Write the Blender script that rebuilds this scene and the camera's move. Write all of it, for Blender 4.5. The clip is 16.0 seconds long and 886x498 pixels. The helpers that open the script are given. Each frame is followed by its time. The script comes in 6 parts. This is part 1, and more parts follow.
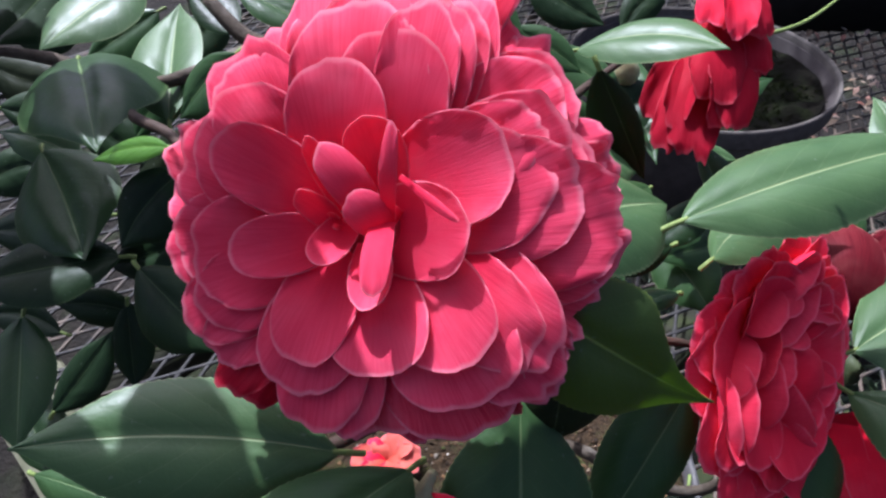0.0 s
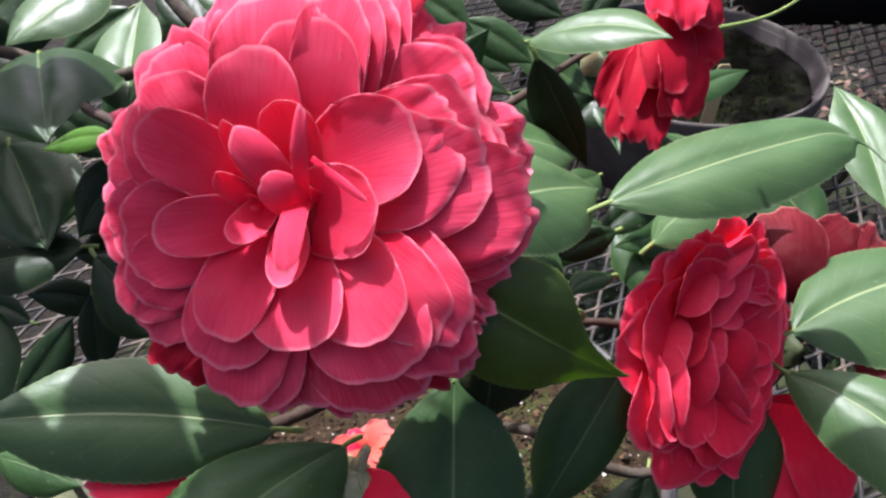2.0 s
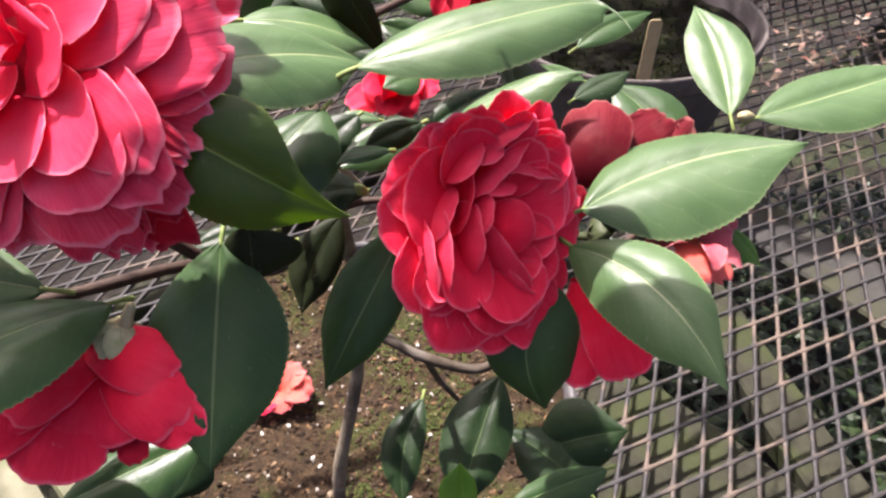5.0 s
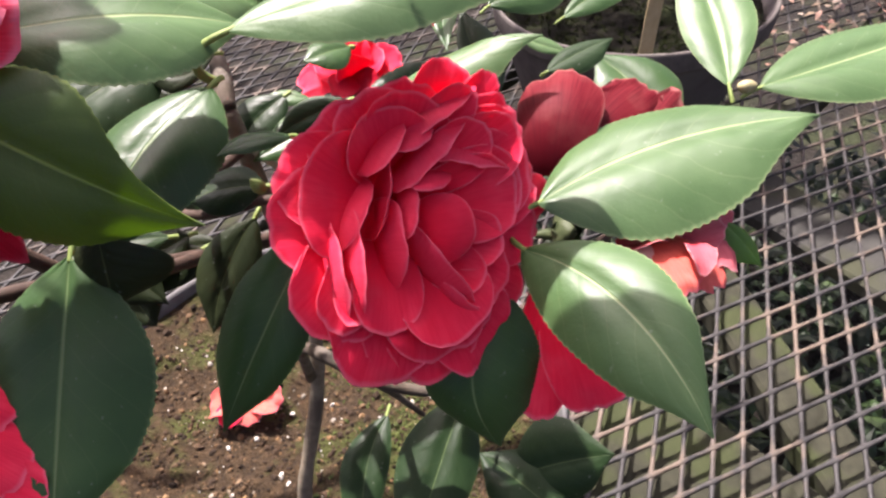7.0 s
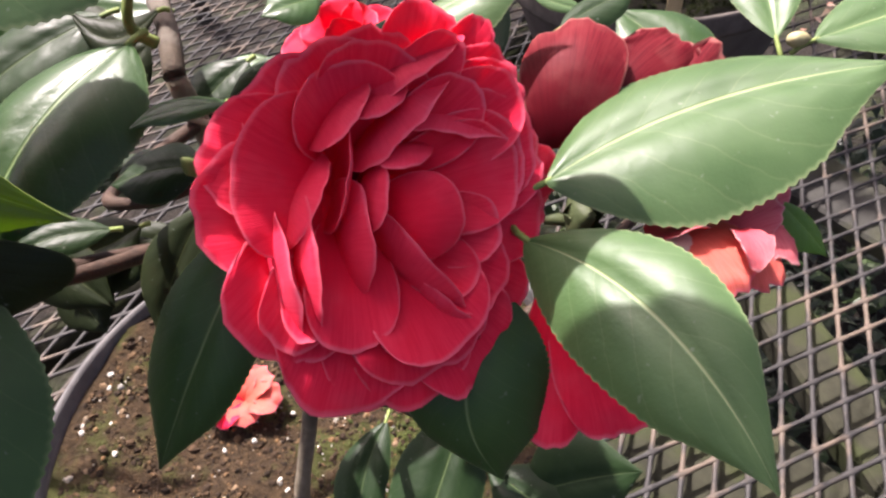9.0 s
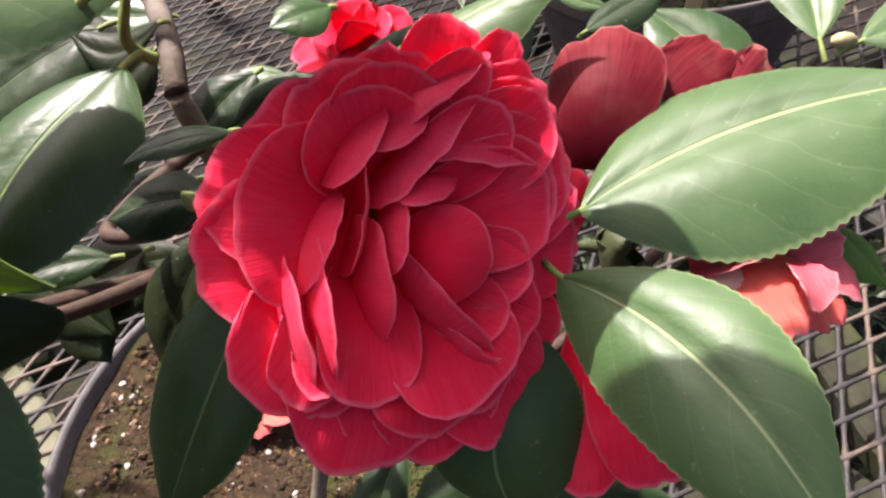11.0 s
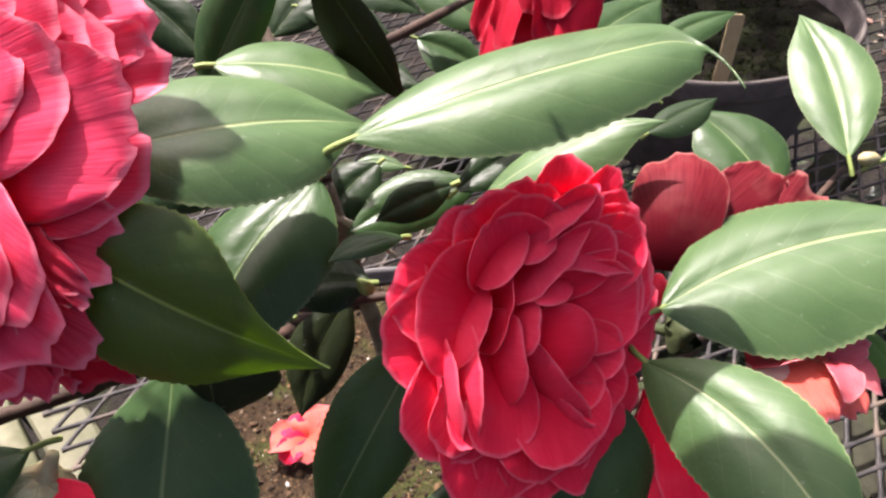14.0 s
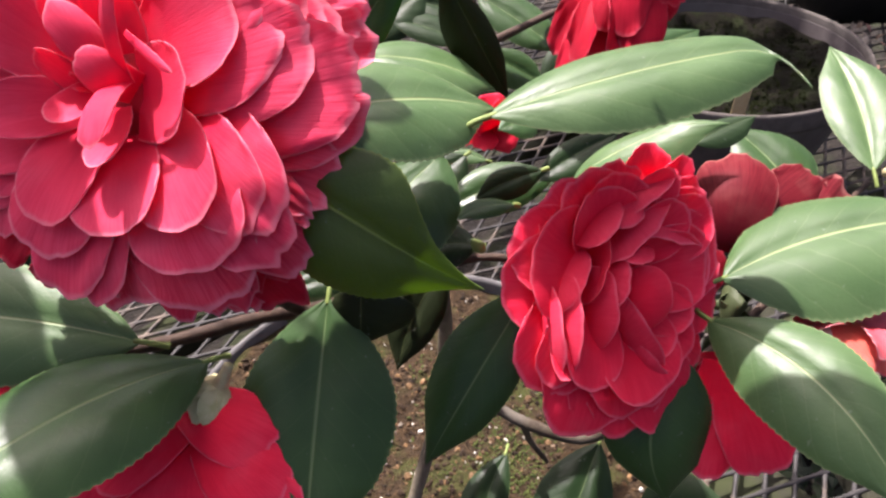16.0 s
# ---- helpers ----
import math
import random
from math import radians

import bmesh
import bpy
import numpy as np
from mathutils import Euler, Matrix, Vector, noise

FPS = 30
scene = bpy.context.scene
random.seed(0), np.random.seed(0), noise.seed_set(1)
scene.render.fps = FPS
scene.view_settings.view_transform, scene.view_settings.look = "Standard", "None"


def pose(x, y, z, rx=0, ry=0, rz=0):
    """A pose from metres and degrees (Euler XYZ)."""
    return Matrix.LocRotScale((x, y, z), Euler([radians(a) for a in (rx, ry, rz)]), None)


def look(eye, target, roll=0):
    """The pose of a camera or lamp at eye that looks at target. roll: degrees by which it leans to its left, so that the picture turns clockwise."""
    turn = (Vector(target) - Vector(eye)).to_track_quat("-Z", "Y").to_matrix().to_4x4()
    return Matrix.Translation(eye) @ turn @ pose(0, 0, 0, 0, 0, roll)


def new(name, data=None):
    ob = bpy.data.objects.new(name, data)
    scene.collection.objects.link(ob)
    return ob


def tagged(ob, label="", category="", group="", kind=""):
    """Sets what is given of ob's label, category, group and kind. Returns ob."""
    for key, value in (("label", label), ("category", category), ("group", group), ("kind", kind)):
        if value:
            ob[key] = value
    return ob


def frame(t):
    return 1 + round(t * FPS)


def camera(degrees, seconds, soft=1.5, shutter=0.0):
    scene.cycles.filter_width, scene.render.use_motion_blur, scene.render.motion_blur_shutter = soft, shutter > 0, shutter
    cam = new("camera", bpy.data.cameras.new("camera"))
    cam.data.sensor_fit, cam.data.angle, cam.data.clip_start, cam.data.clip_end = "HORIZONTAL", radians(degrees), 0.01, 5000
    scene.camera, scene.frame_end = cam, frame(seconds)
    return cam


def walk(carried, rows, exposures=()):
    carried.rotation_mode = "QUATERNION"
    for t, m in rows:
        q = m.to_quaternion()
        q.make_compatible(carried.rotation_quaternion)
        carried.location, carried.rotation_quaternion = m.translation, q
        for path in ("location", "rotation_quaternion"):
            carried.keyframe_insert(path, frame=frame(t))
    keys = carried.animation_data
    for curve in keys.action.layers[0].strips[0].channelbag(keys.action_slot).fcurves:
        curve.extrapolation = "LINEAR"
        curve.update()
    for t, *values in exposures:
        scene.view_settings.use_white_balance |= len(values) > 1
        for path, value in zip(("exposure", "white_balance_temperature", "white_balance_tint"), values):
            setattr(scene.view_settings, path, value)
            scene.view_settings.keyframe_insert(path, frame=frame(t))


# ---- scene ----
cam = camera(64.7, 16.0, soft=2.5)
PATH = [
    (0, (0.002, 0.0, 1.434), (0.0, 1.484, 0.093), -0.1),
    (0.5, (0.01, -0.004, 1.433), (0.007, 1.479, 0.092), -0.3),
    (1, (0.01, -0.005, 1.433), (0.003, 1.477, 0.09), -0.3),
    (1.5, (0.013, -0.006, 1.435), (0.003, 1.475, 0.091), -0.3),
    (2, (0.026, -0.009, 1.435), (0.009, 1.472, 0.091), -0.9),
    (2.5, (0.047, -0.018, 1.434), (0.023, 1.464, 0.092), -1.2),
    (3, (0.05, -0.039, 1.436), (0.02, 1.444, 0.094), -1.3),
    (3.5, (0.066, -0.053, 1.43), (0.037, 1.427, 0.084), -1.5),
    (4, (0.08, -0.062, 1.422), (0.049, 1.417, 0.076), -1.5),
    (4.5, (0.097, -0.059, 1.414), (0.067, 1.416, 0.064), -1.9),
    (5, (0.111, -0.049, 1.407), (0.081, 1.422, 0.052), -2.6),
    (5.2, (0.115, -0.044, 1.405), (0.087, 1.424, 0.047), -2.8),
    (7.3, (0.144, 0.001, 1.369), (0.053, 1.437, -0.021), -5.8),
    (7.5, (0.145, 0.005, 1.366), (0.048, 1.435, -0.029), -6.3),
    (8, (0.149, 0.015, 1.358), (0.035, 1.437, -0.044), -7.0),
    (8.5, (0.151, 0.022, 1.349), (0.019, 1.435, -0.06), -7.6),
    (9, (0.151, 0.031, 1.343), (0.003, 1.436, -0.073), -8.0),
    (9.2, (0.15, 0.036, 1.342), (0.0, 1.437, -0.077), -8.0),
    (11.5, (0.147, 0.051, 1.34), (-0.048, 1.433, -0.092), -10.0),
    (12, (0.145, 0.049, 1.34), (-0.059, 1.43, -0.092), -9.8),
    (12.5, (0.14, 0.048, 1.348), (-0.065, 1.432, -0.082), -9.4),
    (13, (0.132, 0.041, 1.361), (-0.071, 1.431, -0.063), -8.6),
    (13.5, (0.121, 0.031, 1.377), (-0.075, 1.442, -0.026), -7.2),
    (14, (0.119, 0.029, 1.389), (-0.075, 1.466, 0.012), -6.2),
    (14.5, (0.115, 0.022, 1.405), (-0.079, 1.489, 0.059), -5.5),
    (15, (0.108, 0.008, 1.408), (-0.085, 1.495, 0.084), -5.0),
    (15.5, (0.1, -0.005, 1.405), (-0.096, 1.49, 0.092), -4.5),
    (16, (0.086, -0.018, 1.402), (-0.102, 1.477, 0.088), -3.4),
]
EXPOSURES = [(0, 0.63, 5220, 17.5), (1.5, 0.87, 5490, 17.5), (2.5, 0.98, 5810, 17.5), (3.5, 1.14, 6010, 19.5), (5, 1.49, 6250, 24.0), (7.3, 1.57, 6280, 24.0), (9, 1.44, 6330, 24.0), (11.5, 1.35, 6380, 24.0), (12.5, 1.41, 6380, 24.0), (13.5, 1.38, 6360, 23.5), (14.0, 1.42, 6340, 23.0), (14.5, 1.3, 6340, 23.0), (15, 1.19, 6340, 23.0), (16, 1.32, 6240, 23.0)]
walk(cam, [(t, look(eye, target, roll)) for t, eye, target, roll in PATH], EXPOSURES)

# ---- light ----
world = bpy.data.worlds.new("sky")
scene.world = world
world.use_nodes = True
SUN_TO = Vector((0.271, -0.402, -0.875)).normalized()
sky = world.node_tree.nodes.new("ShaderNodeTexSky")
sky.sky_type = "NISHITA"
sky.sun_disc = False
sky.sun_elevation = math.asin(-SUN_TO.z)
sky.sun_rotation = math.atan2(-SUN_TO.x, -SUN_TO.y)
sky.air_density, sky.dust_density, sky.ozone_density = 0.5, 9.0, 0.4
back = world.node_tree.nodes["Background"]
back.inputs["Strength"].default_value = 0.102
world.node_tree.links.new(sky.outputs["Color"], back.inputs["Color"])
sun_data = bpy.data.lights.new("sun", "SUN")
sun_data.energy, sun_data.angle, sun_data.color = 5.0, radians(0.8), (1.0, 0.945, 0.84)
sun = new("sun", sun_data)
sun.rotation_euler = SUN_TO.to_track_quat("-Z", "Y").to_euler()


# ---- materials ----
class Mat:
    """A small builder for node materials."""

    def __init__(self, name, rough=0.5, metal=0.0, spec=0.5):
        self.m = bpy.data.materials.new(name)
        self.m.use_nodes = True
        self.t = self.m.node_tree
        self.b = self.t.nodes["Principled BSDF"]
        self.out = self.t.nodes["Material Output"]
        self.set(self.b, "Roughness", rough)
        self.set(self.b, "Metallic", metal)
        self.set(self.b, "Specular IOR Level", spec)

    def node(self, kind):
        return self.t.nodes.new("ShaderNode" + kind)

    def set(self, n, key, value):
        if hasattr(value, "node"):
            self.t.links.new(value, n.inputs[key])
        else:
            n.inputs[key].default_value = value

    def math(self, op, a, b=0.0, clamp=False):
        n = self.node("Math")
        n.operation, n.use_clamp = op, clamp
        self.set(n, 0, a)
        self.set(n, 1, b)
        return n.outputs[0]

    def noise(self, scale, vector=None, detail=4.0, rough=0.55, distort=0.0):
        n = self.node("TexNoise")
        self.set(n, "Scale", scale)
        self.set(n, "Detail", detail)
        self.set(n, "Roughness", rough)
        self.set(n, "Distortion", distort)
        self.set(n, "Vector", vector if vector is not None else self.coord("Object"))
        return n.outputs["Fac"]

    def coord(self, kind):
        return self.node("TexCoord").outputs[kind]

    def random(self):
        return self.node("ObjectInfo").outputs["Random"]

    def ramp(self, fac, *stops):
        n = self.node("ValToRGB")
        el = n.color_ramp.elements
        while len(el) < len(stops):
            el.new(0.5)
        for e, (p, c) in zip(el, stops):
            e.position, e.color = p, (*c, 1.0)
        self.set(n, "Fac", fac)
        return n.outputs["Color"]

    def mix(self, fac, a, b, kind="MIX"):
        n = self.node("Mix")
        n.data_type, n.blend_type = "RGBA", kind
        self.set(n, 0, fac)
        for i, v in ((6, a), (7, b)):
            if hasattr(v, "node"):
                self.t.links.new(v, n.inputs[i])
            else:
                n.inputs[i].default_value = (*v, 1.0)
        return n.outputs[2]

    def span(self, value, a, b, c=0.0, d=1.0):
        n = self.node("MapRange")
        for k, v in zip(range(5), (value, a, b, c, d)):
            self.set(n, k, v)
        return n.outputs[0]

    def bump(self, height, strength=0.3, distance=0.001):
        n = self.node("Bump")
        self.set(n, "Strength", strength)
        self.set(n, "Distance", distance)
        self.set(n, "Height", height)
        self.set(self.b, "Normal", n.outputs[0])
        return n.outputs[0]

    def colour(self, c):
        if hasattr(c, "node"):
            self.t.links.new(c, self.b.inputs["Base Color"])
        else:
            self.b.inputs["Base Color"].default_value = (*c, 1.0)

    def thin(self, colour, share, normal=None):
        """Lets a share of the light through, as in a petal or a leaf blade."""
        tr, mx = self.node("BsdfTranslucent"), self.node("MixShader")
        if hasattr(colour, "node"):
            self.t.links.new(colour, tr.inputs["Color"])
        else:
            tr.inputs["Color"].default_value = (*colour, 1.0)
        if normal is not None:
            self.t.links.new(normal, tr.inputs["Normal"])
        self.set(mx, 0, share)
        self.t.links.new(self.b.outputs[0], mx.inputs[1])
        self.t.links.new(tr.outputs[0], mx.inputs[2])
        self.t.links.new(mx.outputs[0], self.out.inputs["Surface"])


def uv_parts(k):
    n = k.node("SeparateXYZ")
    m = k.node("UVMap")
    m.uv_map = "blade"
    k.t.links.new(m.outputs[0], n.inputs[0])
    return n.outputs[0], n.outputs[1]


def stretched(k, x, y, z=0.0):
    n = k.node("CombineXYZ")
    for i, v in enumerate((x, y, z)):
        k.set(n, i, v)
    return n.outputs[0]


def petal_material(name, core, rim, edge, glow, vein=0.35, share=0.36):
    """Velvety petal: u runs from base to tip, v across (0.5 is the middle); the layer "fan" holds length and breadth for the veins."""
    k = Mat(name, rough=0.58, spec=0.12)
    u, v = uv_parts(k)
    m, n = k.node("UVMap"), k.node("SeparateXYZ")
    m.uv_map = "fan"
    k.t.links.new(m.outputs[0], n.inputs[0])
    long, wide = n.outputs[0], n.outputs[1]
    spread = k.math("DIVIDE", wide, k.math("ADD", long, 0.35))
    shift = k.math("MULTIPLY", k.random(), 30.0)
    lines = k.noise(1.6, stretched(k, k.math("MULTIPLY", long, 1.6), k.math("MULTIPLY", spread, 17.0), shift), detail=3.0, rough=0.6)
    hair = k.noise(1.0, stretched(k, k.math("MULTIPLY", long, 3.0), k.math("MULTIPLY", spread, 120.0), shift), detail=2.0)
    lines = k.math("ADD", k.math("MULTIPLY", lines, 0.35), k.math("MULTIPLY", hair, 0.65))
    blot = k.noise(70.0, detail=4.0)
    # distance to the margin, from both sides and the tip
    side = k.math("ABSOLUTE", k.math("SUBTRACT", v, 0.5))
    far = k.math("MAXIMUM", k.math("SINE", k.math("MULTIPLY", side, math.pi)), u)
    body = k.mix(k.span(u, 0.10, 0.9), core, rim)
    body = k.mix(k.math("MULTIPLY", k.span(lines, 0.46, 0.60), vein), body, tuple(c * 0.8 for c in core))
    body = k.mix(k.math("MULTIPLY", k.math("MULTIPLY", k.span(lines, 0.54, 0.42), k.span(u, 0.4, 1.0)), 0.08), body, edge)
    body = k.mix(k.math("MULTIPLY", k.span(blot, 0.5, 0.75), 0.18), body, edge)
    rag = k.math("ADD", far, k.math("MULTIPLY", k.math("SUBTRACT", k.noise(420.0, detail=2.0), 0.5), 0.03))
    body = k.mix(k.math("MULTIPLY", k.span(rag, 0.955, 0.985), 0.75), body, edge)
    body = k.mix(k.math("MULTIPLY", k.random(), 0.15), body, core)
    k.colour(body)
    normal = k.bump(k.math("ADD", lines, k.math("MULTIPLY", blot, 0.6)), 0.22, 0.0009)
    k.thin(glow, share, normal)
    return k.m


def leaf_material(name, dark, light, rib, glow, rough=0.3, share=0.2, spec=0.5):
    k = Mat(name, rough=rough, spec=spec)
    u, v = uv_parts(k)
    side = k.math("ABSOLUTE", k.math("SUBTRACT", v, 0.5))
    # lateral veins leave the midrib at a slant
    slant = k.math("SUBTRACT", k.math("MULTIPLY", u, 7.5), k.math("MULTIPLY", side, 4.6))
    wob = k.math("ADD", slant, k.math("MULTIPLY", k.noise(45.0, detail=3.0), 0.7))
    wave = k.math("ABSOLUTE", k.math("SUBTRACT", k.math("FRACT", wob), 0.5))
    vein = k.span(wave, 0.0, 0.032, 1.0, 0.0)
    midrib = k.span(side, 0.005, 0.016, 1.0, 0.0)
    fine = k.noise(900.0, detail=2.0)
    patch = k.noise(38.0, detail=5.0, rough=0.6)
    base = k.mix(k.span(patch, 0.3, 0.72), dark, light)
    base = k.mix(k.math("MULTIPLY", k.random(), 0.35), base, tuple(c * 0.7 for c in dark))
    base = k.mix(k.math("MULTIPLY", vein, 0.13), base, rib)
    base = k.mix(k.math("MULTIPLY", k.span(side, 0.478, 0.5), 0.5), base, rib)
    base = k.mix(k.math("MULTIPLY", midrib, 0.7), base, rib)
    specks = k.noise(420.0, detail=1.0)
    base = k.mix(k.math("MULTIPLY", k.span(specks, 0.74, 0.78), 0.3), base, (0.3, 0.33, 0.26))
    k.colour(base)
    k.set(k.b, "Roughness", k.math("ADD", rough, k.math("MULTIPLY", k.span(patch, 0.35, 0.7), 0.16)))
    swell = k.math("SUBTRACT", k.math("MULTIPLY", k.span(wave, 0.0, 0.3), 0.10), k.math("MULTIPLY", midrib, 0.8))
    pucker = k.noise(110.0, detail=2.0)
    swell = k.math("ADD", swell, k.math("MULTIPLY", pucker, 0.55))
    height = k.math("ADD", swell, k.math("ADD", k.math("MULTIPLY", fine, 0.18), k.math("MULTIPLY", patch, 0.6)))
    normal = k.bump(height, 0.34, 0.0013)
    k.thin(glow, share, normal)
    return k.m


def plain_material(name, a, b, scale, rough=0.8, bump=0.4, dist=0.002, spec=0.3, c=None, cscale=None):
    k = Mat(name, rough=rough, spec=spec)
    n = k.noise(scale, detail=6.0, rough=0.65)
    col = k.mix(k.span(n, 0.32, 0.68), a, b)
    if c:
        col = k.mix(k.span(k.noise(cscale or scale * 0.2, detail=4.0), 0.5, 0.62), col, c)
    col = k.mix(k.math("MULTIPLY", k.random(), 0.3), col, tuple(x * 0.7 for x in a))
    k.colour(col)
    k.bump(k.math("ADD", n, k.math("MULTIPLY", k.noise(scale * 5.0), 0.4)), bump, dist)
    return k.m


PETAL_ROSE = petal_material("petal_rose", (0.80, 0.016, 0.070), (0.92, 0.085, 0.180), (0.92, 0.32, 0.42), (0.96, 0.045, 0.13), 0.3)
PETAL_RED = petal_material("petal_red", (0.95, 0.012, 0.046), (0.98, 0.034, 0.092), (0.97, 0.20, 0.29), (1.0, 0.035, 0.10), 0.35, 0.28)
PETAL_BACK = petal_material("petal_back", (0.93, 0.020, 0.066), (0.96, 0.056, 0.125), (0.96, 0.20, 0.29), (1.0, 0.05, 0.13), 0.4, 0.28)
# dark red that paints the shade deep between the petals
PETAL_GAP = plain_material("petal_gap_shade", (0.30, 0.004, 0.016), (0.42, 0.008, 0.03), 300.0, 0.6, 0.4, 0.001)
# deep red of torn petals; also holds the shade on hanging and nodding flowers
PETAL_DARK_SHADED = petal_material("petal_dark_shaded", (0.45, 0.005, 0.024), (0.58, 0.014, 0.044), (0.64, 0.09, 0.13), (0.68, 0.013, 0.042), 0.45)
PETAL_FADED = petal_material("petal_faded", (0.74, 0.13, 0.085), (0.84, 0.22, 0.17), (0.82, 0.20, 0.28), (0.85, 0.20, 0.13), 0.7)
PETAL_DULL = petal_material("petal_dull", (0.66, 0.085, 0.115), (0.76, 0.21, 0.24), (0.84, 0.45, 0.46), (0.75, 0.06, 0.10), 0.6)
# cream petal base, with the sun's highlight on it painted in
PETAL_CREAM_LIT = petal_material("petal_cream_lit", (0.78, 0.60, 0.48), (0.80, 0.56, 0.46), (0.82, 0.40, 0.40), (0.8, 0.55, 0.4), 0.3)
PETAL_MAROON = petal_material("petal_maroon", (0.10, 0.004, 0.010), (0.16, 0.011, 0.017), (0.42, 0.16, 0.14), (0.26, 0.007, 0.014), 0.9, 0.25)
PETAL_BRUISED = petal_material("petal_bruised", (0.80, 0.022, 0.072), (0.89, 0.088, 0.160), (0.86, 0.36, 0.46), (0.90, 0.05, 0.14), 0.6)
LEAF = leaf_material("leaf_green", (0.026, 0.060, 0.018), (0.050, 0.105, 0.033), (0.21, 0.30, 0.12), (0.12, 0.36, 0.04), 0.31, 0.25, 0.36)
# darker copy of leaf_green: the shade on inner leaves is put into its colour
LEAF_SHADED = leaf_material("leaf_shaded", (0.010, 0.024, 0.0075), (0.019, 0.042, 0.013), (0.08, 0.12, 0.045), (0.06, 0.18, 0.02), 0.38, 0.12, 0.22)
# lighter copy of leaf_green: sunlight on the upper leaves is put into its colour
LEAF_LIT = leaf_material("leaf_lit", (0.054, 0.108, 0.037), (0.092, 0.166, 0.058), (0.36, 0.44, 0.21), (0.13, 0.38, 0.06), 0.38, 0.22, 0.46)
LEAF_YOUNG = leaf_material("leaf_young", (0.065, 0.17, 0.016), (0.115, 0.26, 0.024), (0.32, 0.46, 0.09), (0.34, 0.6, 0.04), 0.34, 0.35)
LEAF_OLIVE = leaf_material("leaf_olive", (0.034, 0.060, 0.016), (0.056, 0.088, 0.023), (0.26, 0.34, 0.08), (0.38, 0.56, 0.03), 0.34, 0.32, 0.4)
# brownish olive, darkened further to hold the shade in the gaps between leaves
LEAF_BROWN_SHADED = leaf_material("leaf_brown_shaded", (0.011, 0.019, 0.007), (0.023, 0.031, 0.011), (0.09, 0.11, 0.04), (0.12, 0.14, 0.025), 0.42, 0.2, 0.18)
BARK = plain_material("bark", (0.045, 0.033, 0.0228), (0.099, 0.078, 0.0552), 160.0, 0.85, 0.7, 0.0012, c=(0.144, 0.126, 0.102))
PALEBARK = plain_material("pale_bark", (0.136, 0.112, 0.076), (0.256, 0.22, 0.16), 120.0, 0.85, 0.6, 0.0012, c=(0.096, 0.08, 0.06))
TWIG = plain_material("twig", (0.036, 0.0216, 0.0152), (0.08, 0.0496, 0.0336), 220.0, 0.7, 0.5, 0.0008)
GREEN_TWIG = plain_material("green_twig", (0.15, 0.21, 0.05), (0.24, 0.31, 0.09), 260.0, 0.55, 0.3, 0.0005)
# calyx green darkened to hold the shade of the gaps behind the flowers
CALYX_SHADED = plain_material("shaded_calyx", (0.035, 0.05, 0.018), (0.07, 0.085, 0.035), 180.0, 0.6, 0.4, 0.0008)
CALYX = plain_material("calyx", (0.38, 0.40, 0.19), (0.60, 0.60, 0.38), 180.0, 0.6, 0.4, 0.0008, c=(0.36, 0.30, 0.16))
POT = plain_material("pot_plastic", (0.068, 0.0576, 0.056), (0.12, 0.104, 0.1), 30.0, 0.7, 0.25, 0.001, spec=0.15, c=(0.136, 0.128, 0.116))
PALERIM = plain_material("pale_rim", (0.075, 0.072, 0.072), (0.13, 0.125, 0.122), 60.0, 0.6, 0.3, 0.001, spec=0.25)
RIM = plain_material("worn_rim", (0.085, 0.075, 0.068), (0.155, 0.138, 0.125), 60.0, 0.75, 0.3, 0.001, spec=0.12)
SOIL = plain_material("soil", (0.026, 0.016, 0.007), (0.085, 0.052, 0.023), 140.0, 0.95, 1.0, 0.012, c=(0.06, 0.066, 0.014), cscale=22.0)
# soil and moss of the back pot, near black: its shade is painted in
SHADED_SOIL = plain_material("shaded_soil", (0.003, 0.0027, 0.0017), (0.010, 0.0085, 0.005), 90.0, 0.95, 0.9, 0.006, spec=0.1, c=(0.012, 0.016, 0.005), cscale=26.0)
SHADED_MOSS = plain_material("shaded_moss", (0.004, 0.006, 0.0015), (0.016, 0.020, 0.005), 240.0, 0.95, 1.0, 0.004, spec=0.05)
MOSS = plain_material("moss", (0.03, 0.045, 0.010), (0.10, 0.12, 0.025), 240.0, 0.95, 1.0, 0.004)
GALV = plain_material("coated_steel", (0.025, 0.0235, 0.0225), (0.050, 0.0475, 0.046), 90.0, 0.6, 0.4, 0.0006, spec=0.25, c=(0.13, 0.10, 0.075))
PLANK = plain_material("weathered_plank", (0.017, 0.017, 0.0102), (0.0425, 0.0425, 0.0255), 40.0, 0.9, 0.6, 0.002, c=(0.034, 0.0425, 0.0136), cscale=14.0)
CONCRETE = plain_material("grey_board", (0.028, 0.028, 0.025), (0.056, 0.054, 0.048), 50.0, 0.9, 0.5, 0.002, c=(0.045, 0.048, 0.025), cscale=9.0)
CREAM = plain_material("cream_paint", (0.115, 0.115, 0.072), (0.16, 0.158, 0.105), 60.0, 0.7, 0.2, 0.0008, spec=0.2, c=(0.085, 0.092, 0.048))
PALEWOOD = plain_material("pale_wood", (0.40, 0.36, 0.26), (0.56, 0.52, 0.40), 35.0, 0.8, 0.4, 0.001)
# darkened so that the colour holds the shade under the bench
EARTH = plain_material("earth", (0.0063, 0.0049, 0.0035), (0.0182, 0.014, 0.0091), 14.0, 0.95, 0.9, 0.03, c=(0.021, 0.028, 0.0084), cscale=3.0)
TAGWOOD = plain_material("tag", (0.42, 0.33, 0.17), (0.52, 0.42, 0.24), 120.0, 0.6, 0.2, 0.0004)
